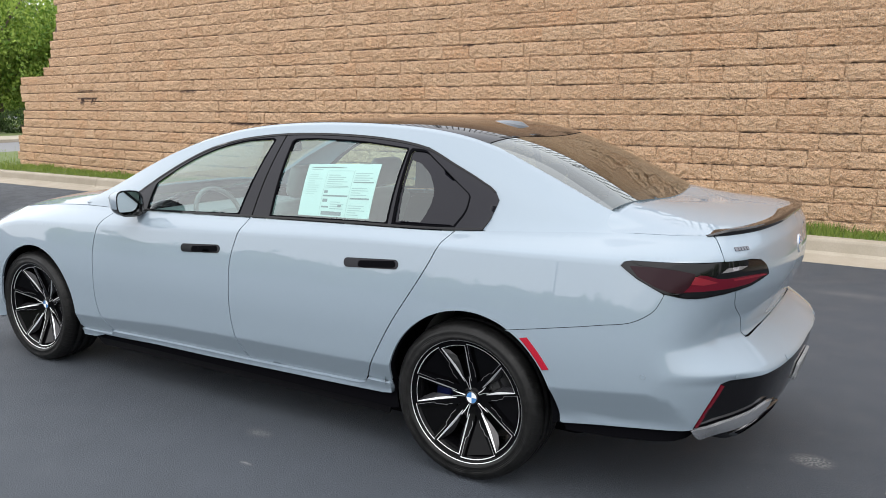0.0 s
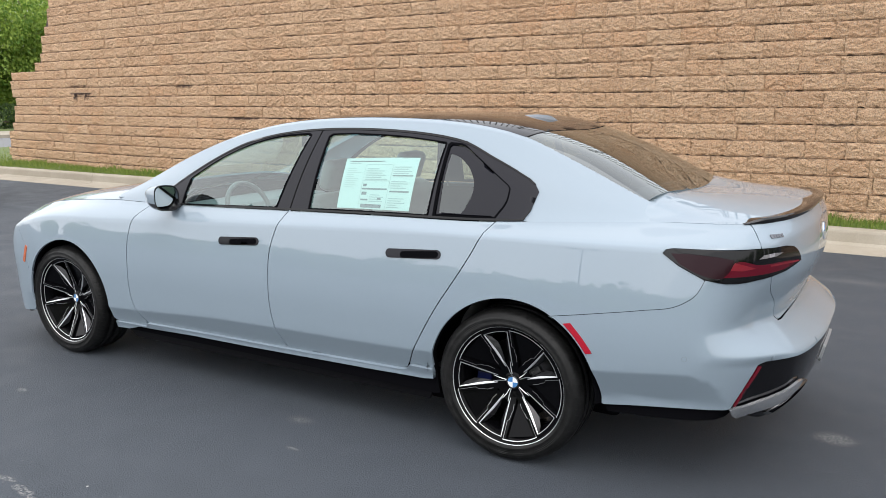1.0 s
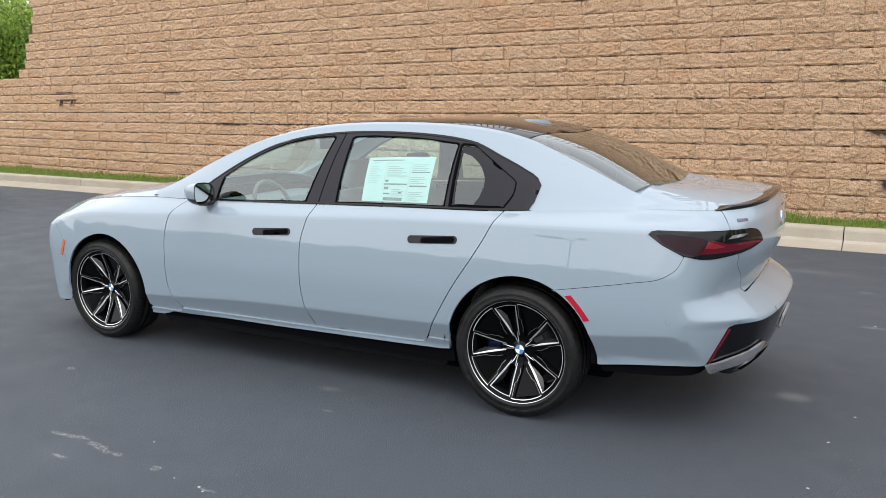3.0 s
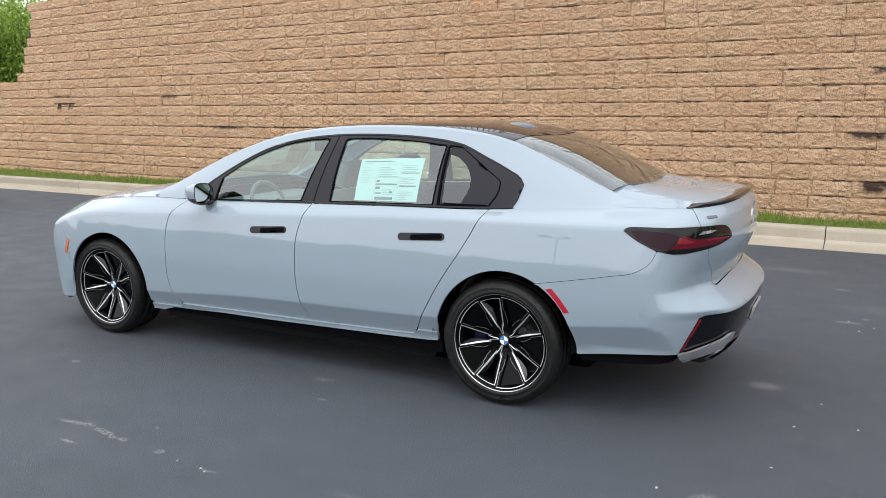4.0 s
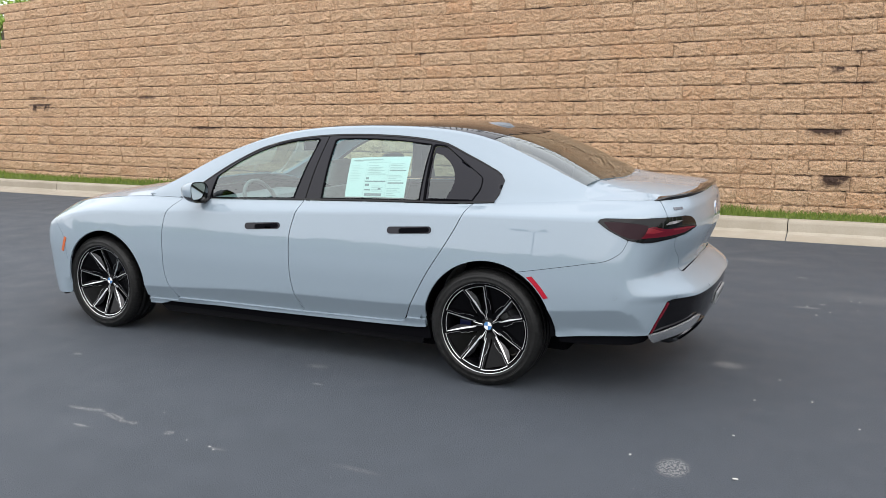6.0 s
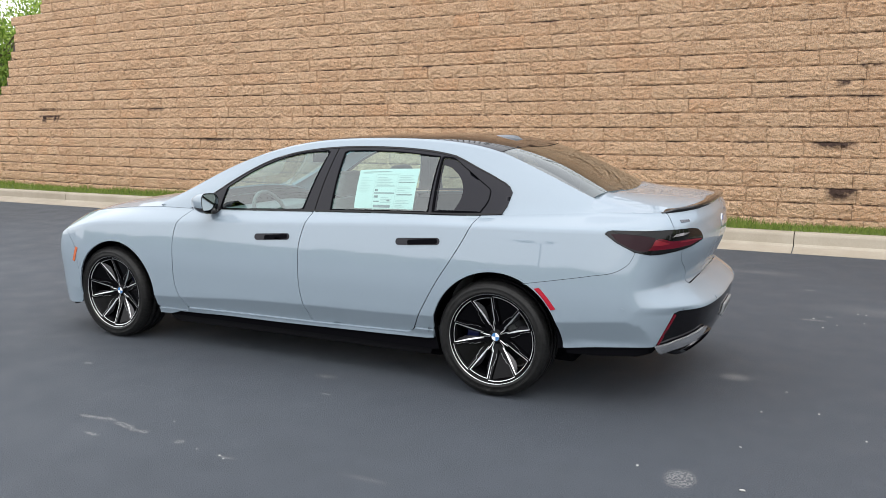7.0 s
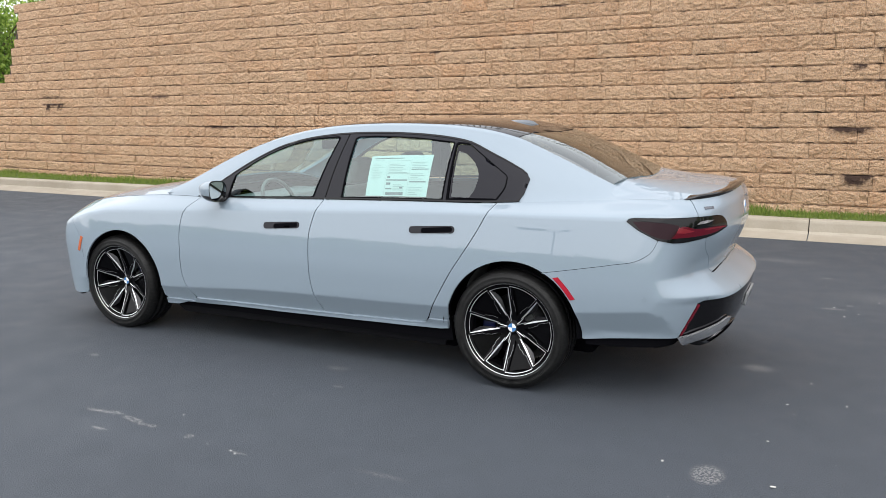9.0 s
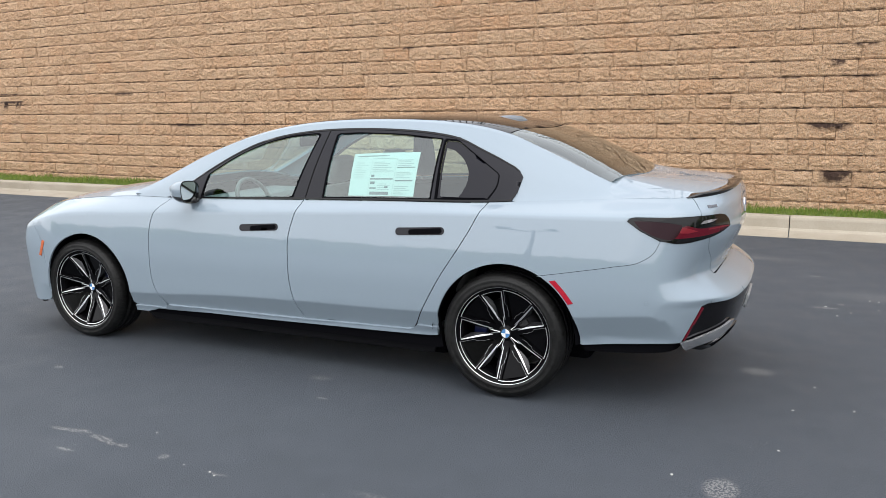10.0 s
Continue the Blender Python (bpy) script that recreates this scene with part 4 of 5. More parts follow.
for i, q in enumerate(ss):
    mirror = q > S1
    s = 2 * S1 - q if mirror else q
    e = wrap(np.array([s]), np.array([float(top_line(s))]))[0]
    t0, t1 = float(plan_x(s + 0.004) - plan_x(s - 0.004)), float(plan_w(s + 0.004) - plan_w(s - 0.004))
    ln = math.hypot(t0, t1)
    nx, ny = -t1 / ln, -t0 / ln
    grow = min(1.0, (s - 1.10) / 0.14)
    for off, up in ((-0.105 * grow - 0.004, 0.003), (-0.07 * grow, 0.011 * grow + 0.002), (-0.012, 0.019 * grow + 0.001), (0.006, 0.021 * grow + 0.001), (0.009, 0.013 * grow), (0.0, -0.004)):
        y = e[1] + ny * off
        sv.append((e[0] + nx * off, -y if mirror else y, e[2] + up))
k = 6
for i in range(len(ss) - 1):
    sf += [(i * k + j, i * k + j + 1, (i + 1) * k + j + 1, (i + 1) * k + j) for j in range(k - 1)]
spoiler = part("boot_spoiler", mesh_of("boot_spoiler", sv, [f[::-1] for f in sf], roof_glass), None, boot_lid, "gloss black spoiler lip")

# ---- the car: cabin ----


def cab(pts):
    return [(x, float(max(u_of(x, z), 0.006))) for x, z in pts]


DLO_TOP = bend([(0.048, 1.201), (0.056, 1.243), (0.033, 1.272), (-0.047, 1.318), (-0.201, 1.388), (-0.369, 1.456), (-0.472, 1.476), (-0.618, 1.493), (-0.823, 1.505),
                (-1.035, 1.508), (-1.254, 1.502), (-1.43, 1.487), (-1.613, 1.459), (-1.788, 1.412), (-1.956, 1.337), (-2.117, 1.247), (-2.25, 1.165), (-2.44, 1.058)], 4)
DLO_LOW = [(x, float(np.interp(x, edge_x, edge_z)) + 0.001) for x in np.linspace(-2.43, -0.06, 30)] + [(-0.02, 1.105), (0.010, 1.112), (0.037, 1.157)]
rail = [(x, 1.03) for x in np.linspace(-2.74, 0.60, 60)] + [(0.66, 0.6), (0.70, 0.0)] + [(x, 0.0) for x in np.linspace(0.66, 0.03, 16)]
rail += cab([(0.0, 1.116), (0.026, 1.163), (0.040, 1.20)] + DLO_TOP[1:]) + [(-2.47, 0.0), (-2.72, 0.0), (-2.78, 0.5)]
panel("roof_rail", rail[::-1], cabin, paint, car, step=0.045, depth=0.02)
FW = bend([(-2.155, 1.064), (-2.15, 1.10), (-2.125, 1.21)], 3) + bend([(-2.10, 1.228), (-1.934, 1.325), (-1.722, 1.412), (-1.532, 1.455), (-1.345, 1.472)]) + [(-1.322, 1.462), (-1.437, 1.094), (-1.455, 1.088)]
RW = [(-1.222, 1.096), (-1.205, 1.10), (-1.185, 1.462), (-1.165, 1.474)] + bend([(-1.027, 1.480), (-0.742, 1.472), (-0.475, 1.448)]) + [(-0.468, 1.44), (-0.478, 1.118), (-0.49, 1.112)]
QW = [(-0.435, 1.118), (-0.440, 1.430), (-0.43, 1.440), (-0.37, 1.436)] + bend([(-0.35, 1.430), (-0.216, 1.345), (-0.095, 1.265)]) + bend([(-0.083, 1.25), (-0.085, 1.20), (-0.13, 1.121)])
holes = [cab(w) for w in (FW, RW, QW)]
panel("window_surround", (cab(DLO_LOW) + cab(DLO_TOP)), cabin, black_trim, car, "satin black window surround", holes=holes, step=0.04, lift=0.004, depth=0.006)


def grown(pts, d):
    c = np.mean(pts, axis=0)
    w = np.ptp(pts, axis=0)
    return [(c[0] + (a - c[0]) * (1 + 2 * d / w[0]), c[1] + (b - c[1]) * (1 + 2 * d / w[1])) for a, b in pts]


w1 = panel("side_window", cab(grown(FW, 0.006)), cabin, glass, front_door, "clear tinted door glass", lift=-0.003, depth=0.003)
w2 = panel("side_window", cab(grown(RW, 0.006)), cabin, glass, rear_door, "clear tinted door glass", lift=-0.003, depth=0.003)
frit = panel("window_frit", cab(grown(QW, -0.002)), cabin, black_trim, rear_door, "black printed border of the quarter glass", holes=[cab(bend([(-0.418, 1.128), (-0.424, 1.26), (-0.425, 1.40)], 3) + bend([(-0.37, 1.385), (-0.30, 1.33), (-0.262, 1.26), (-0.268, 1.19), (-0.30, 1.128)], 4))], lift=-0.0015, depth=0.001, step=0.03)
w3 = panel("quarter_window", cab(grown(QW, 0.006)), cabin, quarter_glass, rear_door, lift=-0.003, depth=0.003)
for ob in (w1, w2, w3, twins[w1], twins[w2], twins[w3]):
    ob.visible_shadow = False
# black rubber seals round the panes
for pts, who in ((FW, front_door), (RW, rear_door), (QW, rear_door)):
    panel("window_seal", cab(grown(pts, 0.010)), cabin, shade, who, "black rubber window seal", holes=[cab(grown(pts, -0.001))], lift=0.0048, depth=0.004, step=0.03)
# parting lines in the surround: pillar between the doors, quarter light frame
gap = material("panel_gap", (0.004, 0.004, 0.004), 0.9, spec=0.1)
for a, b, w in (((-1.338, 1.084), (-1.248, 1.503), 0.006), ((-0.365, 1.457), (-0.345, 1.448), 0.010)):
    panel("parting_line", cab(dense([(a[0] - w / 2, a[1]), (a[0] + w / 2, a[1])], 1, False) + [(b[0] + w / 2, b[1]), (b[0] - w / 2, b[1])]), cabin, gap, car, lift=0.0055, depth=0.003, step=0.03)
lip = [(x, z + 0.001) for x, z in DLO_TOP]
panel("belt_strip", cab(DLO_LOW[3:] + [(x, z + 0.011) for x, z in DLO_LOW[3:]][::-1]), cabin, apron_black, car, lift=0.006, depth=0.004, step=0.03)
panel("roof_drip", cab([(x - max(0.002, 0.010 - 0.0008 * i), z - min(0.009, 0.0008 * i)) for i, (x, z) in enumerate(DLO_TOP[2:-3])][::-1] + lip[2:-3]), cabin, apron_black, car, lift=0.007, depth=0.006, step=0.03)

# roof, windscreen and back glass span both sides


def over(x, q):
    """The top of the cabin; q runs from -1 (left rail) to 1 (right rail)."""
    q = np.asarray(q, float)
    p = cabin(x, 2 - np.abs(q))
    p[..., 1] *= np.where(q > 0, -1, 1)
    return p


def across(x0, x1, q, k=16):
    """A line over the roof, from one side to the other, bowed from x0 at the rails to x1 in the middle."""
    return [(x0 + (x1 - x0) * (1 - (t / q) ** 2), t) for t in np.linspace(-q, q, k)]


def top_panel(name, back, front, mat, label, lift=0.0):
    l = back + front[::-1]
    ob = part(name, panel_mesh(name, l, over, mat, step=0.045, lift=lift, depth=0.01), None, car, label)
    ob.visible_shadow = mat is roof_glass


EDGE_Q = 0.975
top_panel("windscreen", across(-1.60, -1.66, EDGE_Q), across(-2.74, -2.86, EDGE_Q), glass, "raked tinted windscreen", -0.003)
top_panel("roof_panel", across(-0.082, 0.008, EDGE_Q), across(-1.59, -1.65, EDGE_Q), roof_glass, "gloss black roof panel", 0.001)
top_panel("back_glass", across(0.525, 0.63, EDGE_Q), across(-0.075, 0.015, EDGE_Q), dark_glass, "dark tinted back glass", 0.0)

# shark fin aerial
fin_grey = material("fin_grey", (0.09, 0.105, 0.125), 0.35, 0.1, 1.0)
fv, ff = [], []
for i in range(13):
    t = i / 12
    x = -0.41 + 0.25 * t
    h = 0.026 * math.sin(min(1.0, t / 0.85) * math.pi / 2) ** 1.3 * (1 if t < 0.85 else 1 - (t - 0.85) / 0.15 * 0.75)
    w = 0.042 * (0.35 + 0.65 * math.sin(math.pi * min(t + 0.15, 1)))
    zb = float(cabin(np.array([x]), np.array([2.0]))[0, 2]) - 0.012
    fv += [(x, -w, zb), (x, -w * 0.55, zb + h * 0.55), (x, -0.006, zb + 0.006 + h), (x, 0.006, zb + 0.006 + h), (x, w * 0.55, zb + h * 0.55), (x, w, zb)]
for i in range(12):
    ff += [(i * 6 + j, (i + 1) * 6 + j, (i + 1) * 6 + j + 1, i * 6 + j + 1) for j in range(5)]
ff += [(0, 1, 2, 3, 4, 5), tuple(72 + j for j in (5, 4, 3, 2, 1, 0))]
part("roof_aerial", mesh_of("roof_aerial", fv, ff, fin_grey, False), None, car, "grey-blue shark fin aerial")

# door handles on the skin; the recess's shade is a near-black panel
for who, a0, a1, b in ((front_door, -1.785, -1.488, 0.900), (rear_door, -0.657, -0.345, 0.936)):
    rise = 0.016
    h = 0.022

    def rounded(a0, a1, h, d=0.0):
        pts = []
        for i in range(9):
            t = radians(90 + 180 * i / 8)
            pts.append((a0 + h + h * math.cos(t), b - rise / 2 + h * math.sin(t)))
        for i in range(9):
            t = radians(-90 + 180 * i / 8)
            pts.append((a1 - h + h * math.cos(t), b + rise / 2 + h * math.sin(t)))
        return pts
    handle = panel("door_handle", rounded(a0, a1, h), wrap, black_trim, who, "flush black door handle", lift=0.003, step=0.02)
    panel("handle_recess", rounded(a0 + 0.085, a1 - 0.014, h * 0.72), wrap, shade, who, lift=0.0042, depth=0.004, step=0.02)

# door mirrors
for sgn in (-1, 1):
    mirror = new("door_mirror")
    mirror.parent = car
    base = (-2.205, sgn * 0.975, 1.112)
    mv, mf = [], []
    rings, around = 9, 20
    for i in range(rings):
        t = i / (rings - 1)
        x = 0.075 - 0.16 * t
        size = math.cos(t * math.pi / 2 * 0.93) ** 0.55
        for j in range(around):
            a = 2 * math.pi * j / around
            ca, sa = math.cos(a), math.sin(a)
            ey = 0.090 * size * abs(ca) ** 0.6 * np.sign(ca)
            ez = 0.075 * size * abs(sa) ** 0.62 * np.sign(sa)
            mv.append((base[0] + x, base[1] + ey + sgn * 0.01 * (1 - t), base[2] + ez + 0.012 * ca * sgn - 0.006 * t))
    for i in range(rings - 1):
        mf += [(i * around + j, i * around + (j + 1) % around, (i + 1) * around + (j + 1) % around, (i + 1) * around + j) for j in range(around)]
    mf += [tuple(range((rings - 1) * around, rings * around))]
    me = mesh_of("mirror_cap", mv, mf, [paint, black_gloss])
    for p in me.polygons:
        p.material_index = 1 if p.center.z < base[2] - 0.02 else 0
    part("mirror_cap", me, None, mirror, "body-coloured cap over black base")
    gv = [(base[0] + 0.073, v[1] * 0.0 + base[1] + (v[1] - base[1]) * 0.90, base[2] + (v[2] - base[2]) * 0.88) for v in mv[:around]]
    part("mirror_frame", mesh_of("mirror_frame", mv[:around] + gv, [(j, (j + 1) % around, around + (j + 1) % around, around + j) for j in range(around)], black_gloss, False), None, mirror)
    part("mirror_glass", mesh_of("mirror_glass", [(x - 0.016 + 0.22 * (z - base[2]), y, z) for x, y, z in gv], [tuple(range(around))], mirror_glass, False), None, mirror, "silvered mirror glass")
    bm = bmesh.new()
    box(bm, (base[0] - 0.04, min(sgn * 0.84, sgn * 0.94), 1.04), (base[0] + 0.045, max(sgn * 0.84, sgn * 0.94), 1.068), 0.01)
    part("mirror_arm", bm, black_gloss, mirror)

# ---- the car: wheels ----
TYRE = [(0.272, 0.10), (0.287, 0.126), (0.318, 0.140), (0.343, 0.132), (0.357, 0.112), (0.362, 0.090), (0.3635, 0.062), (0.357, 0.060), (0.357, 0.052), (0.3645, 0.050),
        (0.3648, 0.012), (0.357, 0.010), (0.357, -0.010), (0.3648, -0.012), (0.3645, -0.050), (0.357, -0.052), (0.357, -0.060), (0.3635, -0.062), (0.362, -0.090), (0.357, -0.112),
        (0.343, -0.132), (0.332, -0.137), (0.331, -0.1385), (0.318, -0.140), (0.300, -0.135), (0.299, -0.1365), (0.287, -0.128), (0.276, -0.116)]
tyre_me = mesh_of("tyre", *lathe(TYRE, 96), rubber)
barrel_me = mesh_of("rim_barrel", *lathe([(0.281, -0.123), (0.285, -0.120), (0.279, -0.121), (0.272, -0.112), (0.262, -0.100), (0.245, -0.08), (0.238, 0.11)], 80), rim_black)
lip_me = mesh_of("rim_lip", *lathe([(0.2865, -0.118), (0.2850, -0.1240), (0.2800, -0.1220), (0.2785, -0.117)], 96), alloy)
disc_me = mesh_of("brake_disc", *lathe([(0.02, -0.005), (0.09, -0.005), (0.10, 0.012), (0.19, 0.012), (0.192, 0.04), (0.0, 0.04)], 56), steel)
hub_me = mesh_of("hub_centre", *lathe([(0.0, -0.052), (0.030, -0.052), (0.040, -0.048), (0.060, -0.040), (0.075, -0.02), (0.08, 0.0)], 40), rim_black)
cap_me = mesh_of("cap_ring", *lathe([(0.0265, -0.050), (0.0325, -0.055), (0.030, -0.058), (0.0255, -0.056)], 36), black_gloss)


def dish(r):
    return -0.044 - 0.072 * min(1.0, max(0.0, (r - 0.04) / 0.235)) ** 1.15


def spoke_mesh(name, edges, thick, mat, lift=0.0):
    """A blade between two angle lines, given as (radius, angle, angle) rows in degrees."""
    v, f = [], []
    for r, a0, a1 in edges:
        for a, deep in ((a0, 0), (a1, 0), (a0, thick), (a1, thick)):
            t = radians(a)
            v.append((r * math.cos(t), dish(r) - lift + deep, r * math.sin(t)))
    for i in range(len(edges) - 1):
        b, c = 4 * i, 4 * i + 4
        f += [(b, b + 1, c + 1, c), (b + 1, b + 3, c + 3, c + 1), (b + 2, b, c, c + 2)]
    e = 4 * (len(edges) - 1)
    f += [(e, e + 1, e + 3, e + 2), (1, 0, 2, 3)]
    me = mesh_of(name, v, f, mat, False)
    return me


def outer_arc(a0, a1, r0, r1, lift=0.0014, k=6):
    """A machined arc across the end of a spoke."""
    v, f = [], []
    for i in range(k + 1):
        t = radians(a0 + (a1 - a0) * i / k)
        for r in (r0, r1):
            v.append((r * math.cos(t), dish(r) - lift, r * math.sin(t)))
    for i in range(k):
        f.append((2 * i, 2 * i + 1, 2 * i + 3, 2 * i + 2))
    return v, f


def joined(name, mat, *sets):
    v, f = [], []
    for a, b in sets:
        k = len(v)
        v += list(a)
        f += [tuple(i + k for i in q) for q in b]
    return mesh_of(name, v, f, mat, False)


def band(rows):
    """A strip of (radius, angle, angle, height over the dish, height over the dish) rows."""
    v, f = [], []
    for r, a0, a1, h0, h1 in rows:
        for a, h in ((a0, h0), (a1, h1)):
            t = radians(a)
            v.append((r * math.cos(t), dish(r) - h, r * math.sin(t)))
    for i in range(len(rows) - 1):
        f.append((2 * i, 2 * i + 1, 2 * i + 3, 2 * i + 2))
    return v, f


def deg(w, r):
    return math.degrees(w / r)


# five narrow openings at 0 degrees, five broad spokes at 36 degrees between them
OPEN = 14.2
EDGE_R = (0.080, 0.105, 0.135, 0.165, 0.20, 0.235, 0.258)
spoke_rows = [(0.045, 6, 66), (0.075, 14.2, 57.8), (0.105, OPEN, 72 - OPEN), (0.15, OPEN, 72 - OPEN), (0.20, OPEN, 72 - OPEN), (0.24, OPEN, 72 - OPEN), (0.2690, OPEN, 72 - OPEN)]
rib_a = [(r, a, a + w) for (r, a, b), w in zip(spoke_rows, (30, 21.8, 17, 10.5, 7.0, 5.5, 5.0))]
rib_b = [(r, b - w, b) for (r, a, b), w in zip(spoke_rows, (30, 21.8, 17, 10.5, 7.0, 5.5, 5.0))]
rib_me = [spoke_mesh("spoke", rows, 0.034, rim_black) for rows in (rib_a, rib_b)]
floor_me = spoke_mesh("spoke_pocket", [(r, a, b) for r, a, b in spoke_rows[2:]], 0.010, rim_black, -0.016)
# machined lines: round each opening, and along the spoke's own rim and stepped edges
outline, stepped, facet, grey = [], [], [], []
for sd in (-1, 1):
    line = [(r, sd * OPEN, sd * (OPEN - deg(0.0025, r)), 0.0012, 0.0012) for r in EDGE_R]
    outline.append(band(line if sd < 0 else [(r, b, a, k, h) for r, a, b, h, k in line]))
    wide = (0.001, 0.004, 0.0065, 0.007, 0.005, 0.003, 0.001)
    rows = [(r, sd * (OPEN - deg(0.0025, r)), sd * (OPEN - deg(0.0025 + w, r)), 0.001, 0.001 - w * 0.8) for r, w in zip(EDGE_R, wide)]
    facet.append(band(rows if sd < 0 else [(r, b, a, k, h) for r, a, b, h, k in rows]))
    deep = (0.001, 0.004, 0.009, 0.015, 0.021, 0.014, 0.002)
    rows = [(r, sd * (OPEN - deg(0.0025 + w, r)), sd * (OPEN - deg(0.0025 + w + d, r)), 0.001 - w * 0.8, -0.004 - d * 1.1) for r, w, d in zip(EDGE_R, wide, deep)]
    grey.append(band(rows if sd < 0 else [(r, b, a, k, h) for r, a, b, h, k in rows]))
    # the spoke's stepped inner line
    base = 0 if sd > 0 else 72
    step_rows = [(0.105, 12.5), (0.135, 11.0), (0.150, 8.0), (0.172, 6.5), (0.184, 2.8), (0.225, 2.6), (0.262, 2.4)]
    rows = [(r, base + sd * (OPEN + k), base + sd * (OPEN + k + deg(0.0019, r)), 0.0014, 0.0014) for r, k in step_rows]
    stepped.append(band(rows if sd > 0 else [(r, b, a, k, h) for r, a, b, h, k in rows]))
outline.append(outer_arc(-OPEN, OPEN, 0.2550, 0.2574))
outline.append(outer_arc(OPEN + 1.8, 72 - OPEN - 1.8, 0.2632, 0.2668, k=10))
face_me = joined("spoke_face", alloy, *outline)
step_me = joined("spoke_step", rim_edge, *stepped)
facet_me = joined("spoke_facet", alloy, *facet)
wall_me = joined("opening_side", rim_grey, *grey)
ledge_me = joined("opening_ledge", rim_black, outer_arc(-OPEN - 0.5, OPEN + 0.5, 0.2545, 0.276, 0.0))
# brackets and bright edges deep in the spoke's pocket
pocket_me = joined("pocket_edge", alloy, band([(0.205, 27, 27.6, -0.014, -0.014), (0.248, 30, 30.5, -0.014, -0.014)]), band([(0.200, 45, 45.6, -0.014, -0.014), (0.235, 42, 42.6, -0.014, -0.014)]),
                   outer_arc(33, 42, 0.214, 0.217, -0.014))
arm_me = joined("hub_arm", alloy, band([(0.036, -8, -2, 0.004, 0.006), (0.072, -7.5, -4.5, 0.002, 0.003), (0.10, -10, -8.2, 0.001, 0.001)]), band([(0.036, 2, 8, 0.006, 0.004), (0.072, 4.5, 7.5, 0.003, 0.002), (0.10, 8.2, 10, 0.001, 0.001)]))
hub_spoke_me = spoke_mesh("hub_bridge", [(0.03, -30, 30), (0.06, -16, 16), (0.085, -13, 13), (0.095, -14, 14)], 0.02, rim_black)
bm = bmesh.new()
box(bm, (-0.055, -0.020, 0.125), (0.055, 0.045, 0.205), 0.012)
caliper_me = bpy.data.meshes.new("brake_caliper")
bm.to_mesh(caliper_me)
bm.free()
caliper_me.materials.append(caliper_blue)
bm = bmesh.new()
box(bm, (0.085, -0.012, -0.018), (0.135, 0.03, 0.018), 0.005)
box(bm, (0.075, -0.02, -0.008), (0.10, 0.0, 0.008), 0.004)
bracket_me = bpy.data.meshes.new("caliper_bracket")
bm.to_mesh(bracket_me)
bm.free()
bracket_me.materials.append(cast_iron)
quarter_sets = [[], []]
for i in range(4):
    v = [(0, -0.0565, 0)] + [(0.0255 * math.cos(radians(90 * i + 90 * j / 6)), -0.0565, 0.0255 * math.sin(radians(90 * i + 90 * j / 6))) for j in range(7)]
    quarter_sets[i % 2].append((v, [tuple(range(8))]))
white_me = mesh_of("cap_white", *(lambda s: ([p for a, _ in s for p in a], [tuple(k + 8 * j for k in b[0]) for j, (_, b) in enumerate(s)]))(quarter_sets[0]), white_plastic, False)
blue_me = mesh_of("cap_blue", *(lambda s: ([p for a, _ in s for p in a], [tuple(k + 8 * j for k in b[0]) for j, (_, b) in enumerate(s)]))(quarter_sets[1]), roundel_blue, False)
# upper wheel well, its inner shade put into the near-black material
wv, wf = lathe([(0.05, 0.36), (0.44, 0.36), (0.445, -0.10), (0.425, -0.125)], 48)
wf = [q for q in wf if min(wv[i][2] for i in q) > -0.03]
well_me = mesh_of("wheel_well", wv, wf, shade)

for x, sgn, spin in ((0.0, -1, 33), (-3.235, -1, 34), (0.0, 1, 40), (-3.235, 1, 61)):
    wheel = new("wheel")
    wheel.parent = car
    wheel.matrix_basis = Matrix.Translation((x, sgn * (0.798 if x < -1 else 0.822), 0.362)) @ Matrix.Rotation(0 if sgn < 0 else math.pi, 4, "Z")
    for nm, me, lab in (("tyre", tyre_me, "low-profile black tyre"), ("rim_barrel", barrel_me, ""), ("rim_lip", lip_me, "machined rim lip"), ("brake_disc", disc_me, "steel brake disc"),
                        ("hub_centre", hub_me, ""), ("cap_ring", cap_me, ""), ("cap_white", white_me, ""), ("cap_blue", blue_me, ""), ("brake_caliper", caliper_me, "dark blue brake caliper"), ("wheel_well", well_me, ""), ("caliper_bracket", bracket_me, "grey cast bracket")):
        ob = part(nm, me, None, wheel, lab)
        if nm == "caliper_bracket":
            ob.matrix_basis = Matrix.Rotation(radians(-33), 4, "Y")
        if nm == "brake_caliper":
            ob.matrix_basis = Matrix.Rotation(radians(60 if x < -1 else -84), 4, "Y")
    for i in range(5):
        for nm, me in (("spoke", rib_me[0]), ("spoke", rib_me[1]), ("spoke_pocket", floor_me), ("spoke_face", face_me), ("spoke_facet", facet_me), ("spoke_step", step_me), ("opening_side", wall_me),
                       ("opening_ledge", ledge_me), ("pocket_edge", pocket_me), ("hub_arm", arm_me), ("hub_bridge", hub_spoke_me)):
            ob = part(nm, me, None, wheel, "machined bright spoke edge" if nm in ("spoke_face", "spoke_facet") else "")
            ob.matrix_basis = Matrix.Rotation(-radians(spin + 72 * i), 4, "Y")

# ---- the car: interior ----


def cushion(bm, lo, hi, bevel, tilt=0.0, pivot=None):
    k = len(bm.verts)
    box(bm, lo, hi, bevel, 3)
    if tilt:
        bm.verts.ensure_lookup_table()
        m = Matrix.Translation(pivot) @ Matrix.Rotation(radians(tilt), 4, "Y") @ Matrix.Translation(-Vector(pivot))
        bmesh.ops.transform(bm, matrix=m, verts=bm.verts[k:])


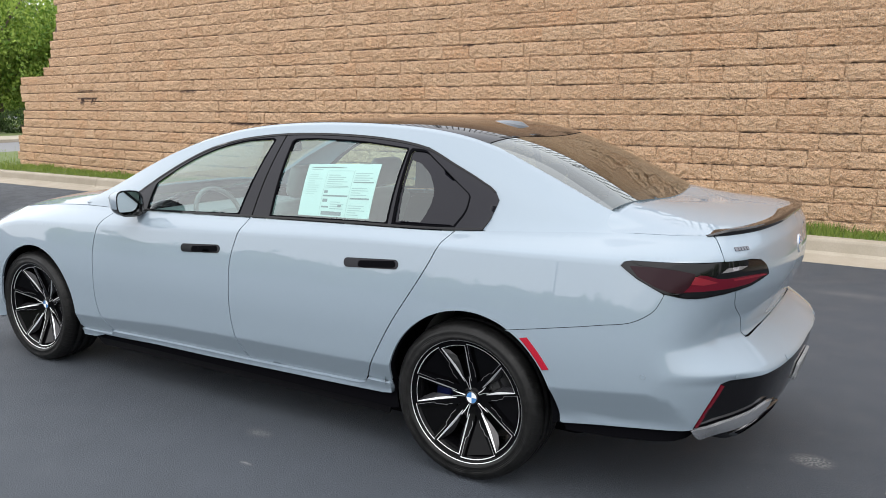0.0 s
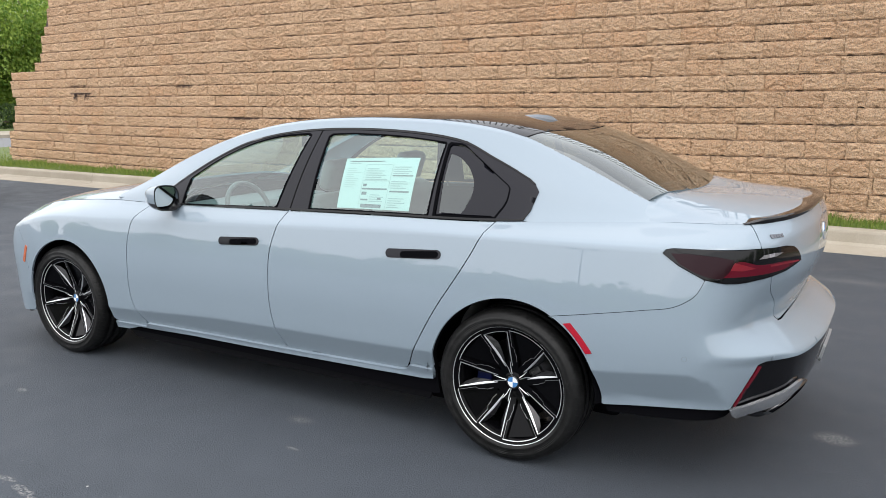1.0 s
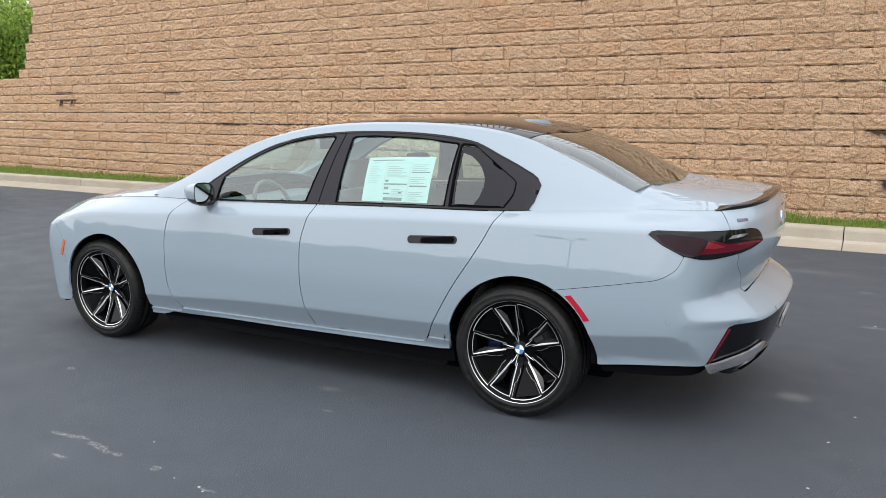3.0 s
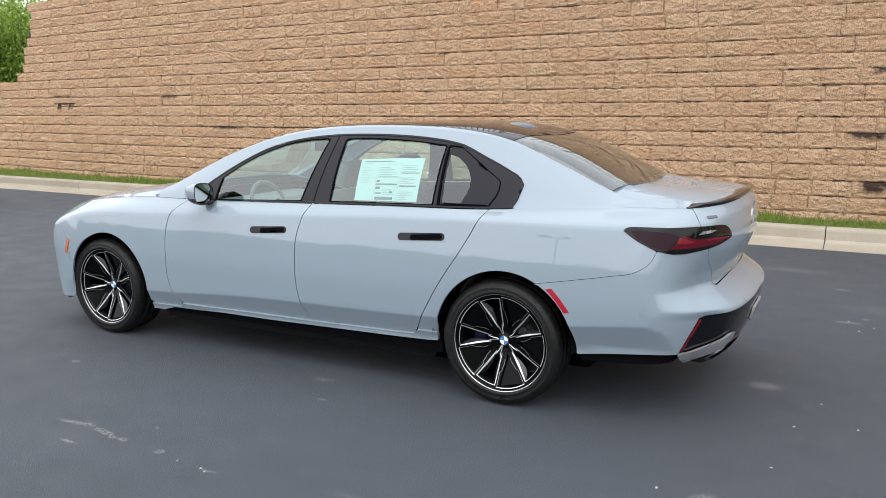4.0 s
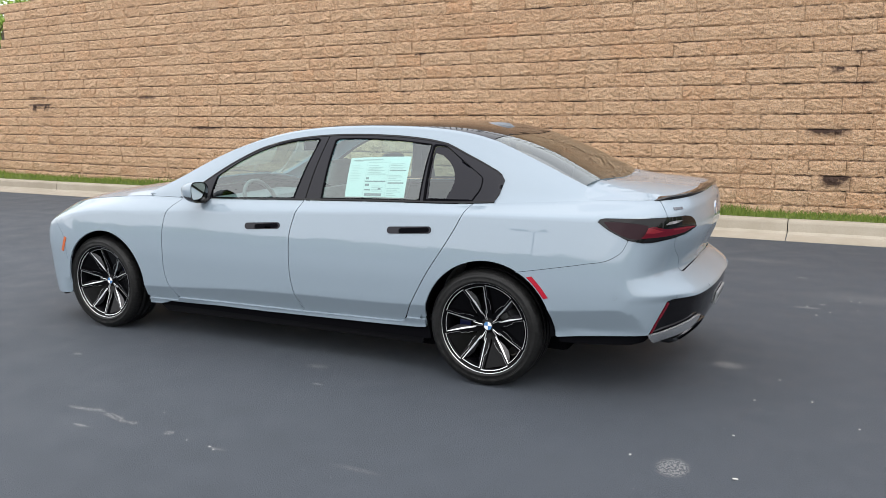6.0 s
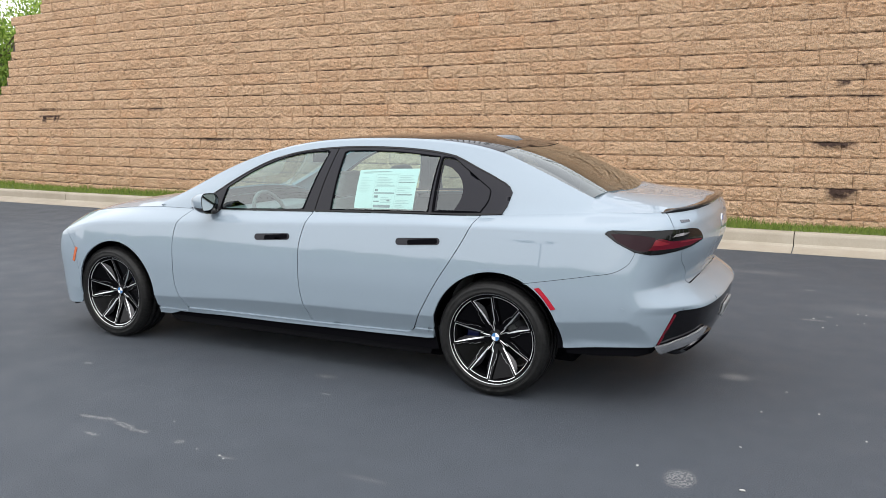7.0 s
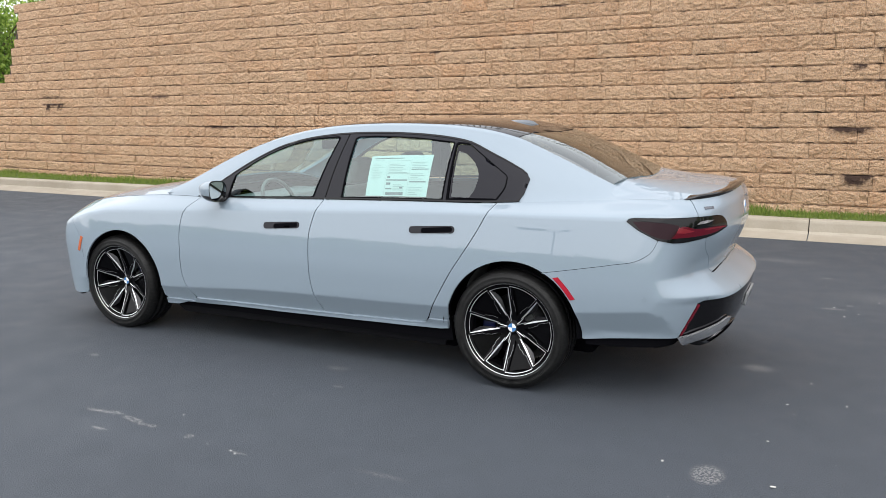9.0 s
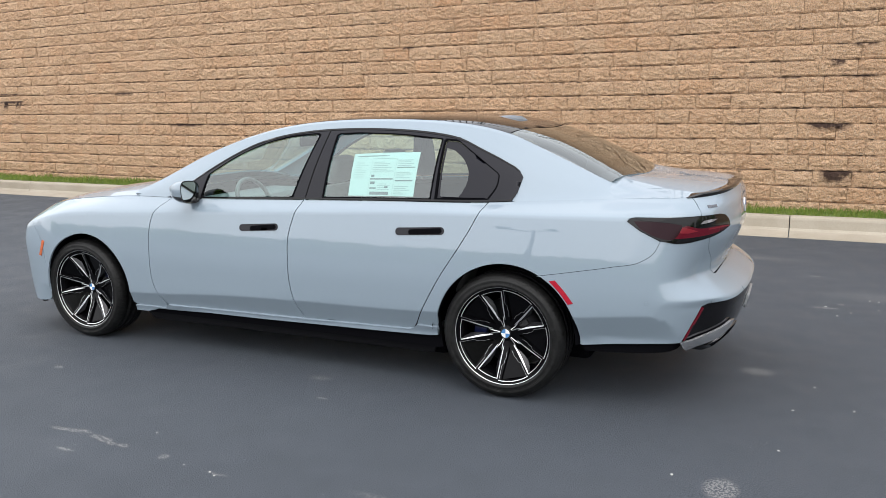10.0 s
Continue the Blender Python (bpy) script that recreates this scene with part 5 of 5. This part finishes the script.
for x, y in ((-1.65, -0.38), (-1.65, 0.38), (-0.50, -0.40), (-0.50, 0.40)):
    seat = new("seat")
    seat.parent = car
    rear = x > -1
    for nm, lo, hi, bv, tilt in (("seat_base", (x - 0.50, y - 0.25, 0.42), (x + 0.05, y + 0.25, 0.60), 0.06, 0),
                                 ("backrest", (x - 0.02, y - 0.25, 0.52), (x + 0.13, y + 0.25, 1.16), 0.06, 22),
                                 ("headrest", (x + 0.02, y - 0.13, 1.18), (x + 0.11, y + 0.13, 1.36), 0.04, 18)):
        bm = bmesh.new()
        cushion(bm, lo, hi, bv, tilt, (x + 0.05, y, 0.55))
        me = bpy.data.meshes.new(nm)
        bm.to_mesh(me)
        bm.free()
        me.materials.append(leather)
        me.shade_smooth()
        part(nm, me, None, seat)
bm = bmesh.new()
box(bm, (-2.75, -0.72, 0.62), (-2.28, 0.72, 0.98), 0.08, 3)
part("dashboard", bm, dash, car)
bm = bmesh.new()
box(bm, (-2.6, -0.70, 0.27), (0.2, 0.70, 0.34))
part("cabin_floor", bm, dash, car)
bm = bmesh.new()
box(bm, (0.06, -0.62, 0.9), (0.62, 0.62, 1.09), 0.03)
part("parcel_shelf", bm, dash, car)
ring_v, ring_f = [], []
for i in range(36):
    a = 2 * math.pi * i / 36
    for j in range(8):
        b = 2 * math.pi * j / 8
        r = 0.175 + 0.015 * math.cos(b)
        ring_v.append((0.015 * math.sin(b), r * math.cos(a), r * math.sin(a)))
for i in range(36):
    for j in range(8):
        ring_f.append((i * 8 + j, ((i + 1) % 36) * 8 + j, ((i + 1) % 36) * 8 + (j + 1) % 8, i * 8 + (j + 1) % 8))
steering = part("steering_wheel", mesh_of("steering_wheel", ring_v, ring_f, grey_leather), None, car, "grey leather steering wheel")
steering.matrix_basis = Matrix.Translation((-2.08, -0.38, 0.98)) @ Matrix.Rotation(radians(-24), 4, "Y")
bm = bmesh.new()
box(bm, (-2.10, -0.42, 0.95), (-2.06, -0.34, 1.01), 0.015)
part("steering_hub", bm, dash, steering).matrix_parent_inverse = steering.matrix_basis.inverted()
bm = bmesh.new()
box(bm, (-1.86, -0.12, 1.36), (-1.83, 0.12, 1.43), 0.012)
part("rear_view_mirror", bm, black_plastic, car)
bm = bmesh.new()
box(bm, (-1.55, -0.56, 1.50), (-0.25, 0.56, 1.515), 0.005)
part("headliner", bm, material("headliner_cloth", (0.27, 0.265, 0.25), 0.9), car)

for q, m in ((1, False), (-1, True)):
    part("pillar_trim", panel_mesh("pillar_trim", cab([(-0.25, 1.12), (-0.235, 1.25), (-0.285, 1.36), (-0.33, 1.44), (-0.2, 1.40), (-0.03, 1.28), (0.0, 1.20), (-0.06, 1.12)]), cabin, shade, lift=-0.035, depth=0.01, flip=m), None, car, "grey pillar trim")
# window sticker on the rear door glass, with printing too small to read as plain bars
sticker_loop = cab([(-1.035, 1.113), (-0.59, 1.123), (-0.59, 1.378), (-1.035, 1.360)])
window_sticker = new("window_sticker", panel_mesh("window_sticker", sticker_loop, cabin, paper, lift=-0.0085, depth=0.0006, step=0.05))
tagged(window_sticker, "pale printed price sheet taped inside the door glass", "sticker")
pale_ink = material("pale_print", (0.34, 0.385, 0.375), 0.7)
faint_ink = material("faint_print", (0.25, 0.28, 0.28), 0.7)
PRINT = [(0.33, 0.62, 0.03, 0.10, ink), (0.31, 0.66, 0.385, 0.415, ink), (0.70, 0.96, 0.345, 0.375, ink), (0.70, 0.97, 0.655, 0.675, ink), (0.32, 0.37, 0.45, 0.50, ink),
         (0.32, 0.39, 0.28, 0.34, ink), (0.55, 0.60, 0.19, 0.23, ink), (0.32, 0.42, 0.17, 0.20, ink), (0.30, 0.302, 0.02, 0.88, faint_ink), (0.675, 0.678, 0.02, 0.90, faint_ink),
         (0.31, 0.66, 0.56, 0.566, faint_ink), (0.31, 0.66, 0.875, 0.882, faint_ink), (0.05, 0.55, 0.935, 0.955, faint_ink), (0.06, 0.22, 0.90, 0.91, faint_ink)]
prng = random.Random(3)
for c0, c1, lo, hi in ((0.05, 0.27, 0.42, 0.86), (0.33, 0.64, 0.58, 0.86), (0.70, 0.96, 0.70, 0.90), (0.70, 0.96, 0.42, 0.62), (0.70, 0.95, 0.05, 0.30), (0.44, 0.64, 0.15, 0.35)):
    for i in range(int((hi - lo) / 0.042)):
        PRINT.append((c0, c0 + (c1 - c0) * prng.uniform(0.45, 1.0), lo + i * 0.042, lo + i * 0.042 + 0.013, pale_ink if c0 < 0.1 else faint_ink))


def on_sheet(p, q):
    return -1.033 + 0.441 * p, 1.114 + 0.009 * p + q * (0.245 + 0.008 * p)


for p0, p1, q0, q1, m in PRINT:
    part("printed_bar", panel_mesh("printed_bar", cab([on_sheet(p0, q0), on_sheet(p1, q0), on_sheet(p1, q1), on_sheet(p0, q1)]), cabin, m, lift=-0.0072, depth=0.0004, step=0.06), None, window_sticker)

# ---- beyond the car park ----


def leaves(count, centre, size, leaf, rnd, hollow=0.45):
    """Small bent leaves scattered in an uneven ellipsoid."""
    v, f = [], []
    bumps = [(Vector((rnd.gauss(0, 1), rnd.gauss(0, 1), rnd.gauss(0, 1))).normalized(), rnd.uniform(0.1, 0.45)) for _ in range(9)]
    while len(f) < count:
        d = Vector((rnd.gauss(0, 1), rnd.gauss(0, 1), rnd.gauss(0, 1))).normalized()
        reach = 0.75 + sum(w * max(0.0, d.dot(b)) ** 6 for b, w in bumps)
        r = reach * rnd.uniform(hollow, 1.0) ** 0.6
        if noise.noise(d * 2.7 + Vector(centre)) < -0.12 and rnd.random() < 0.7:
            continue
        p = Vector((centre[0] + d.x * r * size[0], centre[1] + d.y * r * size[1], centre[2] + d.z * r * size[2]))
        q = Euler((rnd.uniform(0, 6.3), rnd.uniform(0, 6.3), rnd.uniform(0, 6.3))).to_matrix()
        s = leaf * rnd.uniform(0.6, 1.3)
        k = len(v)
        v += [tuple(p + q @ Vector(c) * s) for c in ((-0.5, 0, 0), (0, -0.32, 0.08), (0.6, 0, 0), (0, 0.32, 0.08))]
        f.append((k, k + 1, k + 2, k + 3))
    return v, f


def tree(x, y, tall, wide, seed, count=3600):
    rnd = random.Random(seed)
    t = tagged(new("tree"), "broad green deciduous tree in full leaf", "tree", "trees beyond the wall")
    bm = bmesh.new()
    lean = rnd.uniform(-0.3, 0.3)
    rod(bm, (x, y, 0.1), (x + lean, y, tall * 0.45), 0.24, 0.15, 10)
    for i in range(7):
        a = rnd.uniform(0, 6.28)
        z0 = tall * rnd.uniform(0.28, 0.45)
        rod(bm, (x + lean * 0.8, y, z0), (x + lean + math.cos(a) * wide * 0.6, y + math.sin(a) * wide * 0.6, z0 + tall * rnd.uniform(0.15, 0.4)), 0.09, 0.025, 7)
    part("trunk", bm, bark, t)
    v, f = [], []
    for i in range(6):
        a, q = rnd.uniform(0, 6.28), rnd.uniform(0.1, 0.55)
        c = (x + lean + math.cos(a) * wide * q, y + math.sin(a) * wide * q, tall * rnd.uniform(0.24, 0.82))
        s = wide * rnd.uniform(0.5, 0.75)
        lv, lf = leaves(count // 6, c, (s, s, s * 0.8), 0.21, rnd)
        k = len(v)
        v += lv
        f += [tuple(j + k for j in g) for g in lf]
    part("crown", mesh_of("crown", v, f, leaf_mat, False), None, t)
    return t


for i, (x, y, tall, wide) in enumerate(((-45.5, 22.8, 11.0, 4.8), (-44.0, 27.0, 12.0, 5.0), (-50.0, 24.0, 11.0, 4.6), (-47.0, 33.5, 12.5, 5.2), (-57.0, 34.0, 13.0, 5.5), (-36.0, 26.0, 9.0, 3.6), (-47.5, 24.3, 6.5, 3.4), (-52.0, 28.5, 6.5, 3.6))):
    tree(x, y, tall, wide, 50 + i, 15000 if i < 3 else 10000)

side_lawn = new("lawn", mesh_of("lawn", [(-24, 5.9, 0.16), (-17.6, 6.1, 0.16), (-17.6, 60, 0.16), (-24, 60, 0.16)], [(0, 1, 2, 3)], lawn, False))
tagged(side_lawn, "mown green lawn past the wall's end", "lawn", kind="structure")
side_road = new("road", mesh_of("road", [(-33, 3, 0.03), (-24, 3, 0.03), (-24, 80, 0.03), (-33, 80, 0.03)], [(0, 1, 2, 3)], material("worn_asphalt", (0.15, 0.152, 0.158), 0.85), False))
tagged(side_road, "pale worn asphalt side street", "road", kind="structure")
bm = bmesh.new()
box(bm, (-37, 3, 0.0), (-33, 80, 0.17), 0.02)
me = bpy.data.meshes.new("pavement")
bm.to_mesh(me)
bm.free()
me.materials.append(concrete)
tagged(new("pavement", me), "pale concrete pavement along the side street", "pavement", kind="structure")
far_lawn = new("far_lawn", mesh_of("far_lawn", [(-90, 3, 0.1), (-37, 3, 0.1), (-37, 90, 0.1), (-90, 90, 0.1)], [(0, 1, 2, 3)], lawn, False))
tagged(far_lawn, "green lawn behind the pavement", "lawn", kind="structure")

rnd = random.Random(5)
for i in range(6):
    y = 15.0 + i * 2.6
    v, f = leaves(1500, (-42.5 + rnd.uniform(-0.2, 0.2), y, 0.75), (1.0, 1.55, 0.72), 0.16, rnd, 0.75)
    h = tagged(new("hedge_bush", mesh_of("hedge_bush", v, f, hedge_mat, False)), "clipped dark green hedge bush", "bush", "hedge along the street")


def small_car(name, label, colour, at, turn):
    """A plain parked car: body, glasshouse, lamps, wheels; nose towards -x."""
    c = tagged(new(name), label, "car")
    c.matrix_basis = Matrix.Translation(at) @ Matrix.Rotation(turn, 4, "Z")
    rows = [(-2.25, 0.45, 0.70, 0.74), (-2.1, 0.34, 0.78, 0.86), (-1.2, 0.32, 0.92, 0.90), (0.0, 0.32, 0.98, 0.91), (1.4, 0.34, 1.02, 0.91), (2.1, 0.38, 1.02, 0.88), (2.28, 0.46, 0.98, 0.80)]
    v, f = [], []
    for x, lo, hi, w in rows:
        v += [(x, -w * 0.94, lo), (x, -w, (lo + hi) / 2), (x, -w * 0.90, hi), (x, w * 0.90, hi), (x, w, (lo + hi) / 2), (x, w * 0.94, lo)]
    for i in range(len(rows) - 1):
        f += [(i * 6 + j, (i + 1) * 6 + j, (i + 1) * 6 + (j + 1) % 6, i * 6 + (j + 1) % 6) for j in range(6)]
    f += [(0, 1, 2, 3, 4, 5), tuple(36 + j for j in (5, 4, 3, 2, 1, 0))]
    part("body", mesh_of("body", v, f, colour, False), None, c)
    rows = [(-1.05, 0.93, 0.94, 0.80), (-0.35, 0.95, 1.42, 0.66), (0.9, 1.0, 1.46, 0.66), (1.75, 1.01, 1.03, 0.76)]
    v, f = [], []
    for x, lo, hi, w in rows:
        v += [(x, -0.84, lo - 0.02), (x, -w, hi), (x, w, hi), (x, 0.84, lo - 0.02)]
    for i in range(3):
        f += [(i * 4 + j, (i + 1) * 4 + j, (i + 1) * 4 + j + 1, i * 4 + j + 1) for j in range(3)]
    part("glasshouse", mesh_of("glasshouse", v, f, black_gloss, False), None, c)
    v = [(-0.40, -0.68, 1.425), (0.95, -0.68, 1.465), (0.95, 0.68, 1.465), (-0.40, 0.68, 1.425)]
    part("roof", mesh_of("roof", v + [(a, b, d + 0.03) for a, b, d in v], [(0, 1, 5, 4), (1, 2, 6, 5), (2, 3, 7, 6), (3, 0, 4, 7), (4, 5, 6, 7)], colour, False), None, c)
    for sy in (-1, 1):
        bm = bmesh.new()
        box(bm, (2.12, sy * 0.62 - 0.18, 0.80), (2.27, sy * 0.62 + 0.18, 0.98), 0.03)
        part("tail_lamp", bm, reflector_red, c)
        for x in (-1.38, 1.32):
            w = part("wheel", tyre_me, None, c)
            w.matrix_basis = Matrix.Translation((x, sy * 0.80, 0.33)) @ Matrix.Diagonal((0.9, 0.8, 0.9, 1))
            w = part("hub", hub_me, None, c)
            w.matrix_basis = Matrix.Translation((x, sy * 0.86, 0.33)) @ Matrix.Rotation(0 if sy < 0 else math.pi, 4, "Z") @ Matrix.Diagonal((2.6, 1, 2.6, 1))


small_car("parked_car", "dark bronze saloon parked along the kerb", far_car_paint, (-14.12, 2.98, 0), 0.0)
small_car("parked_car", "silver saloon parked far beyond the hedge", silver_paint, (-60.0, 33.0, 0.45), 1.2)

# tall twin-headed lamp and woods that the paintwork mirrors
street_lamp = tagged(new("street_lamp"), "tall dark metal lamp post with two flat heads", "street lamp")
lx, ly = -10.0, -30.0
bm = bmesh.new()
rod(bm, (lx, ly, 0.6), (lx, ly, 7.2), 0.10, 0.07, 12)
part("pole", bm, fence_metal, street_lamp)
bm = bmesh.new()
rod(bm, (lx, ly, 0.0), (lx, ly, 0.7), 0.30, 0.28, 16)
part("footing", bm, concrete, street_lamp)
for sx in (-1, 1):
    bm = bmesh.new()
    rod(bm, (lx, ly, 7.0), (lx + sx * 0.9, ly, 7.3), 0.04, 0.03, 8)
    part("arm", bm, fence_metal, street_lamp)
    bm = bmesh.new()
    box(bm, (lx + sx * 1.35 - 0.5, ly - 0.3, 7.22), (lx + sx * 1.35 + 0.5, ly + 0.3, 7.40), 0.04)
    part("lamp_head", bm, fence_metal, street_lamp)
v, f = [], []
rnd = random.Random(11)
for i in range(64):
    x = -70 + i * 2.7 + rnd.uniform(-1, 1)
    y = -46 + rnd.uniform(-2, 2)
    if x > 42:
        x, y = 46 + rnd.uniform(-2, 2), -46 + (x - 42) * 1.2
    tall = 5.2 + 1.0 * noise.noise((i * 0.37, 0, 0))
    for zc in (0.3, 0.7):
        lv, lf = leaves(420, (x, y, tall * zc), (2.6, 2.0, tall * 0.36), 0.6, rnd)
        k = len(v)
        v += lv
        f += [tuple(j + k for j in g) for g in lf]
        # the dense inside of the crown
        k = len(v)
        for a in range(7):
            for b in range(10):
                th, ph = math.pi * a / 6, 2 * math.pi * b / 10
                r = 0.86 + 0.12 * rnd.random()
                v.append((x + 2.6 * r * math.sin(th) * math.cos(ph), y + 2.0 * r * math.sin(th) * math.sin(ph), tall * zc + tall * 0.36 * r * math.cos(th)))
        f += [(k + a * 10 + b, k + a * 10 + (b + 1) % 10, k + a * 10 + 10 + (b + 1) % 10, k + a * 10 + 10 + b) for a in range(6) for b in range(10)]
woods = new("far_woods", mesh_of("far_woods", v, f, leaf_mat, False))
tagged(woods, "distant belt of green trees across the car park", "trees", kind="stuff")

# black metal fence along the top of the wall
fence = tagged(new("fence"), "black metal picket fence on top of the wall", "fence")
fz = 5.38
for i in range(11):
    x = -12.6 + i * 2.4
    bm = bmesh.new()
    y = wall_line(x) + 0.85
    box(bm, (x - 0.03, y - 0.03, fz - 0.15), (x + 0.03, y + 0.03, fz + 1.8), 0.006)
    part("post", bm, fence_metal, fence)
for z in (0.15, 0.85, 1.55):
    for i in range(10):
        a, b = -12.6 + i * 2.4 + 0.032, -10.2 + i * 2.4 - 0.032
        bm = bmesh.new()
        rod(bm, (a, wall_line(a) + 0.85, fz + z), (b, wall_line(b) + 0.85, fz + z), 0.028, None, 6)
        part("rail", bm, fence_metal, fence)
bm = bmesh.new()
for i in range(120):
    x = -12.5 + i * 0.2
    rod(bm, (x, wall_line(x) + 0.85, fz + 0.05), (x, wall_line(x) + 0.85, fz + 1.75), 0.020, None, 4)
tagged(part("picket", bm, fence_metal, fence), kind="stuff")

# ---- segmental block wall, course by course ----
COURSE, LENGTH, SETBACK, BASE = 0.2032, 0.4572, 0.0245, 0.10
retaining_wall = tagged(new("wall_north"), "tall tan split-face concrete block retaining wall, battered", "wall", kind="structure")


@functools.lru_cache(None)
def block_mesh(seed, near=True):
    """A split-face block: a rough front on a plain body; origin at its front, bottom, middle."""
    r = random.Random(seed)
    nx, nz = (14, 7) if near else (7, 3)
    v, f = [], []
    wide, high = LENGTH - 0.004, COURSE - 0.003
    for k in range(nz + 1):
        for i in range(nx + 1):
            u, w = i / nx, k / nz
            edge = i in (0, nx) or k in (0, nz)
            lump = noise.noise((u * 3.0 + seed * 5.3, w * 2.2, seed * 1.7)) * 0.017 + noise.noise((u * 8.0 + seed * 2.1, w * 5.5, 9.0)) * 0.016
            y = 0.003 + 0.6 * lump if edge else lump - 0.006 + r.uniform(-0.006, 0.006)
            jx = 0 if edge else r.uniform(-0.010, 0.010)
            jz = 0 if edge else r.uniform(-0.009, 0.009)
            if edge and r.random() < 0.14:
                y += 0.014
            # ragged bed joints
            if k == 0 and 0 < i < nx:
                jz = max(0.0, noise.noise((u * 5.0 + seed * 3.7, 2.0, 0.0)) * 0.030 + r.uniform(-0.006, 0.006))
            if k == nz and 0 < i < nx:
                jz = -max(0.0, noise.noise((u * 4.0 + seed * 6.1, 5.0, 0.0)) * 0.024 + r.uniform(-0.006, 0.005))
            v.append(((u - 0.5) * wide + jx, y, w * high + jz))
    row = nx + 1
    for k in range(nz):
        for i in range(nx):
            a = k * row + i
            if r.random() < 0.5:
                f += [(a, a + 1, a + row + 1), (a, a + row + 1, a + row)]
            else:
                f += [(a, a + 1, a + row), (a + 1, a + row + 1, a + row)]
    b = len(v)
    top = nz * row
    v += [(-wide / 2, 0.2, 0), (wide / 2, 0.2, 0), (wide / 2, 0.2, high), (-wide / 2, 0.2, high)]
    f += [tuple([b, b + 1] + list(range(nx, -1, -1))), tuple([b + 2, b + 3] + list(range(top, top + nx + 1)))]
    f += [tuple([b + 3, b] + [k * row for k in range(nz + 1)]), tuple([b + 1, b + 2] + [k * row + nx for k in range(nz, -1, -1)])]
    return v, f


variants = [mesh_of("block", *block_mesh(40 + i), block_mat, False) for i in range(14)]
rest_v, rest_f = [], []


def wall_end(z):
    """The x at which the wall stops at height z: it steps down towards its end."""
    if z < 2.24:
        return -18.2 + 0.05 * z
    if z < 4.0:
        return -16.92 + 0.25 * (z - 2.29)
    if z < 4.8:
        return -15.4
    return -13.9


made = 0
for c in range(26):
    z = BASE + c * COURSE
    x = 12.0 + (0.5 * LENGTH if c % 2 else 0.0) + 0.11 * math.sin(c * 2.3)
    stop = wall_end(z)
    while x - LENGTH / 2 > stop:
        y = wall_line(x) + SETBACK * c + rng.uniform(-0.006, 0.006)
        turn = -math.atan((wall_line(x + 0.2) - wall_line(x - 0.2)) / -0.4)
        m = Matrix.Translation((x, y, z + rng.uniform(-0.0015, 0.0015))) @ Matrix.Rotation(turn + rng.uniform(-0.008, 0.008), 4, "Z")
        if -6.6 < x < 2.6 and z < 2.9 and made < 300:
            ob = new("block", variants[rng.randrange(len(variants))])
            ob.matrix_basis = m
            ob.parent = retaining_wall
            made += 1
        else:
            bv, bf = block_mesh(rng.randrange(200), x < 3)
            k = len(rest_v)
            rest_v += [tuple(m @ Vector(p)) for p in bv]
            rest_f += [tuple(i + k for i in q) for q in bf]
        x -= LENGTH
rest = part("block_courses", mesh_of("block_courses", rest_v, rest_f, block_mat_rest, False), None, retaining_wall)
tagged(rest, kind="stuff")
# earth core behind the face
cv, cf = [], []
xs = [-17.9 + i * 0.5 for i in range(60)]
for x in xs:
    top = 2.1 if x < -16.8 else 3.7 if x < -15.2 else 4.5 if x < -13.7 else 5.3
    y = wall_line(x)
    cv += [(x, y + 0.10, 0), (x, y + 0.10 + 0.12 * top, top), (x, y + 14, top + 0.4)]
for i in range(len(xs) - 1):
    a = 3 * i
    cf += [(a, a + 3, a + 4, a + 1), (a + 1, a + 4, a + 5, a + 2)]
part("earth_core", mesh_of("earth_core", cv, cf, joint_earth, False), None, retaining_wall)
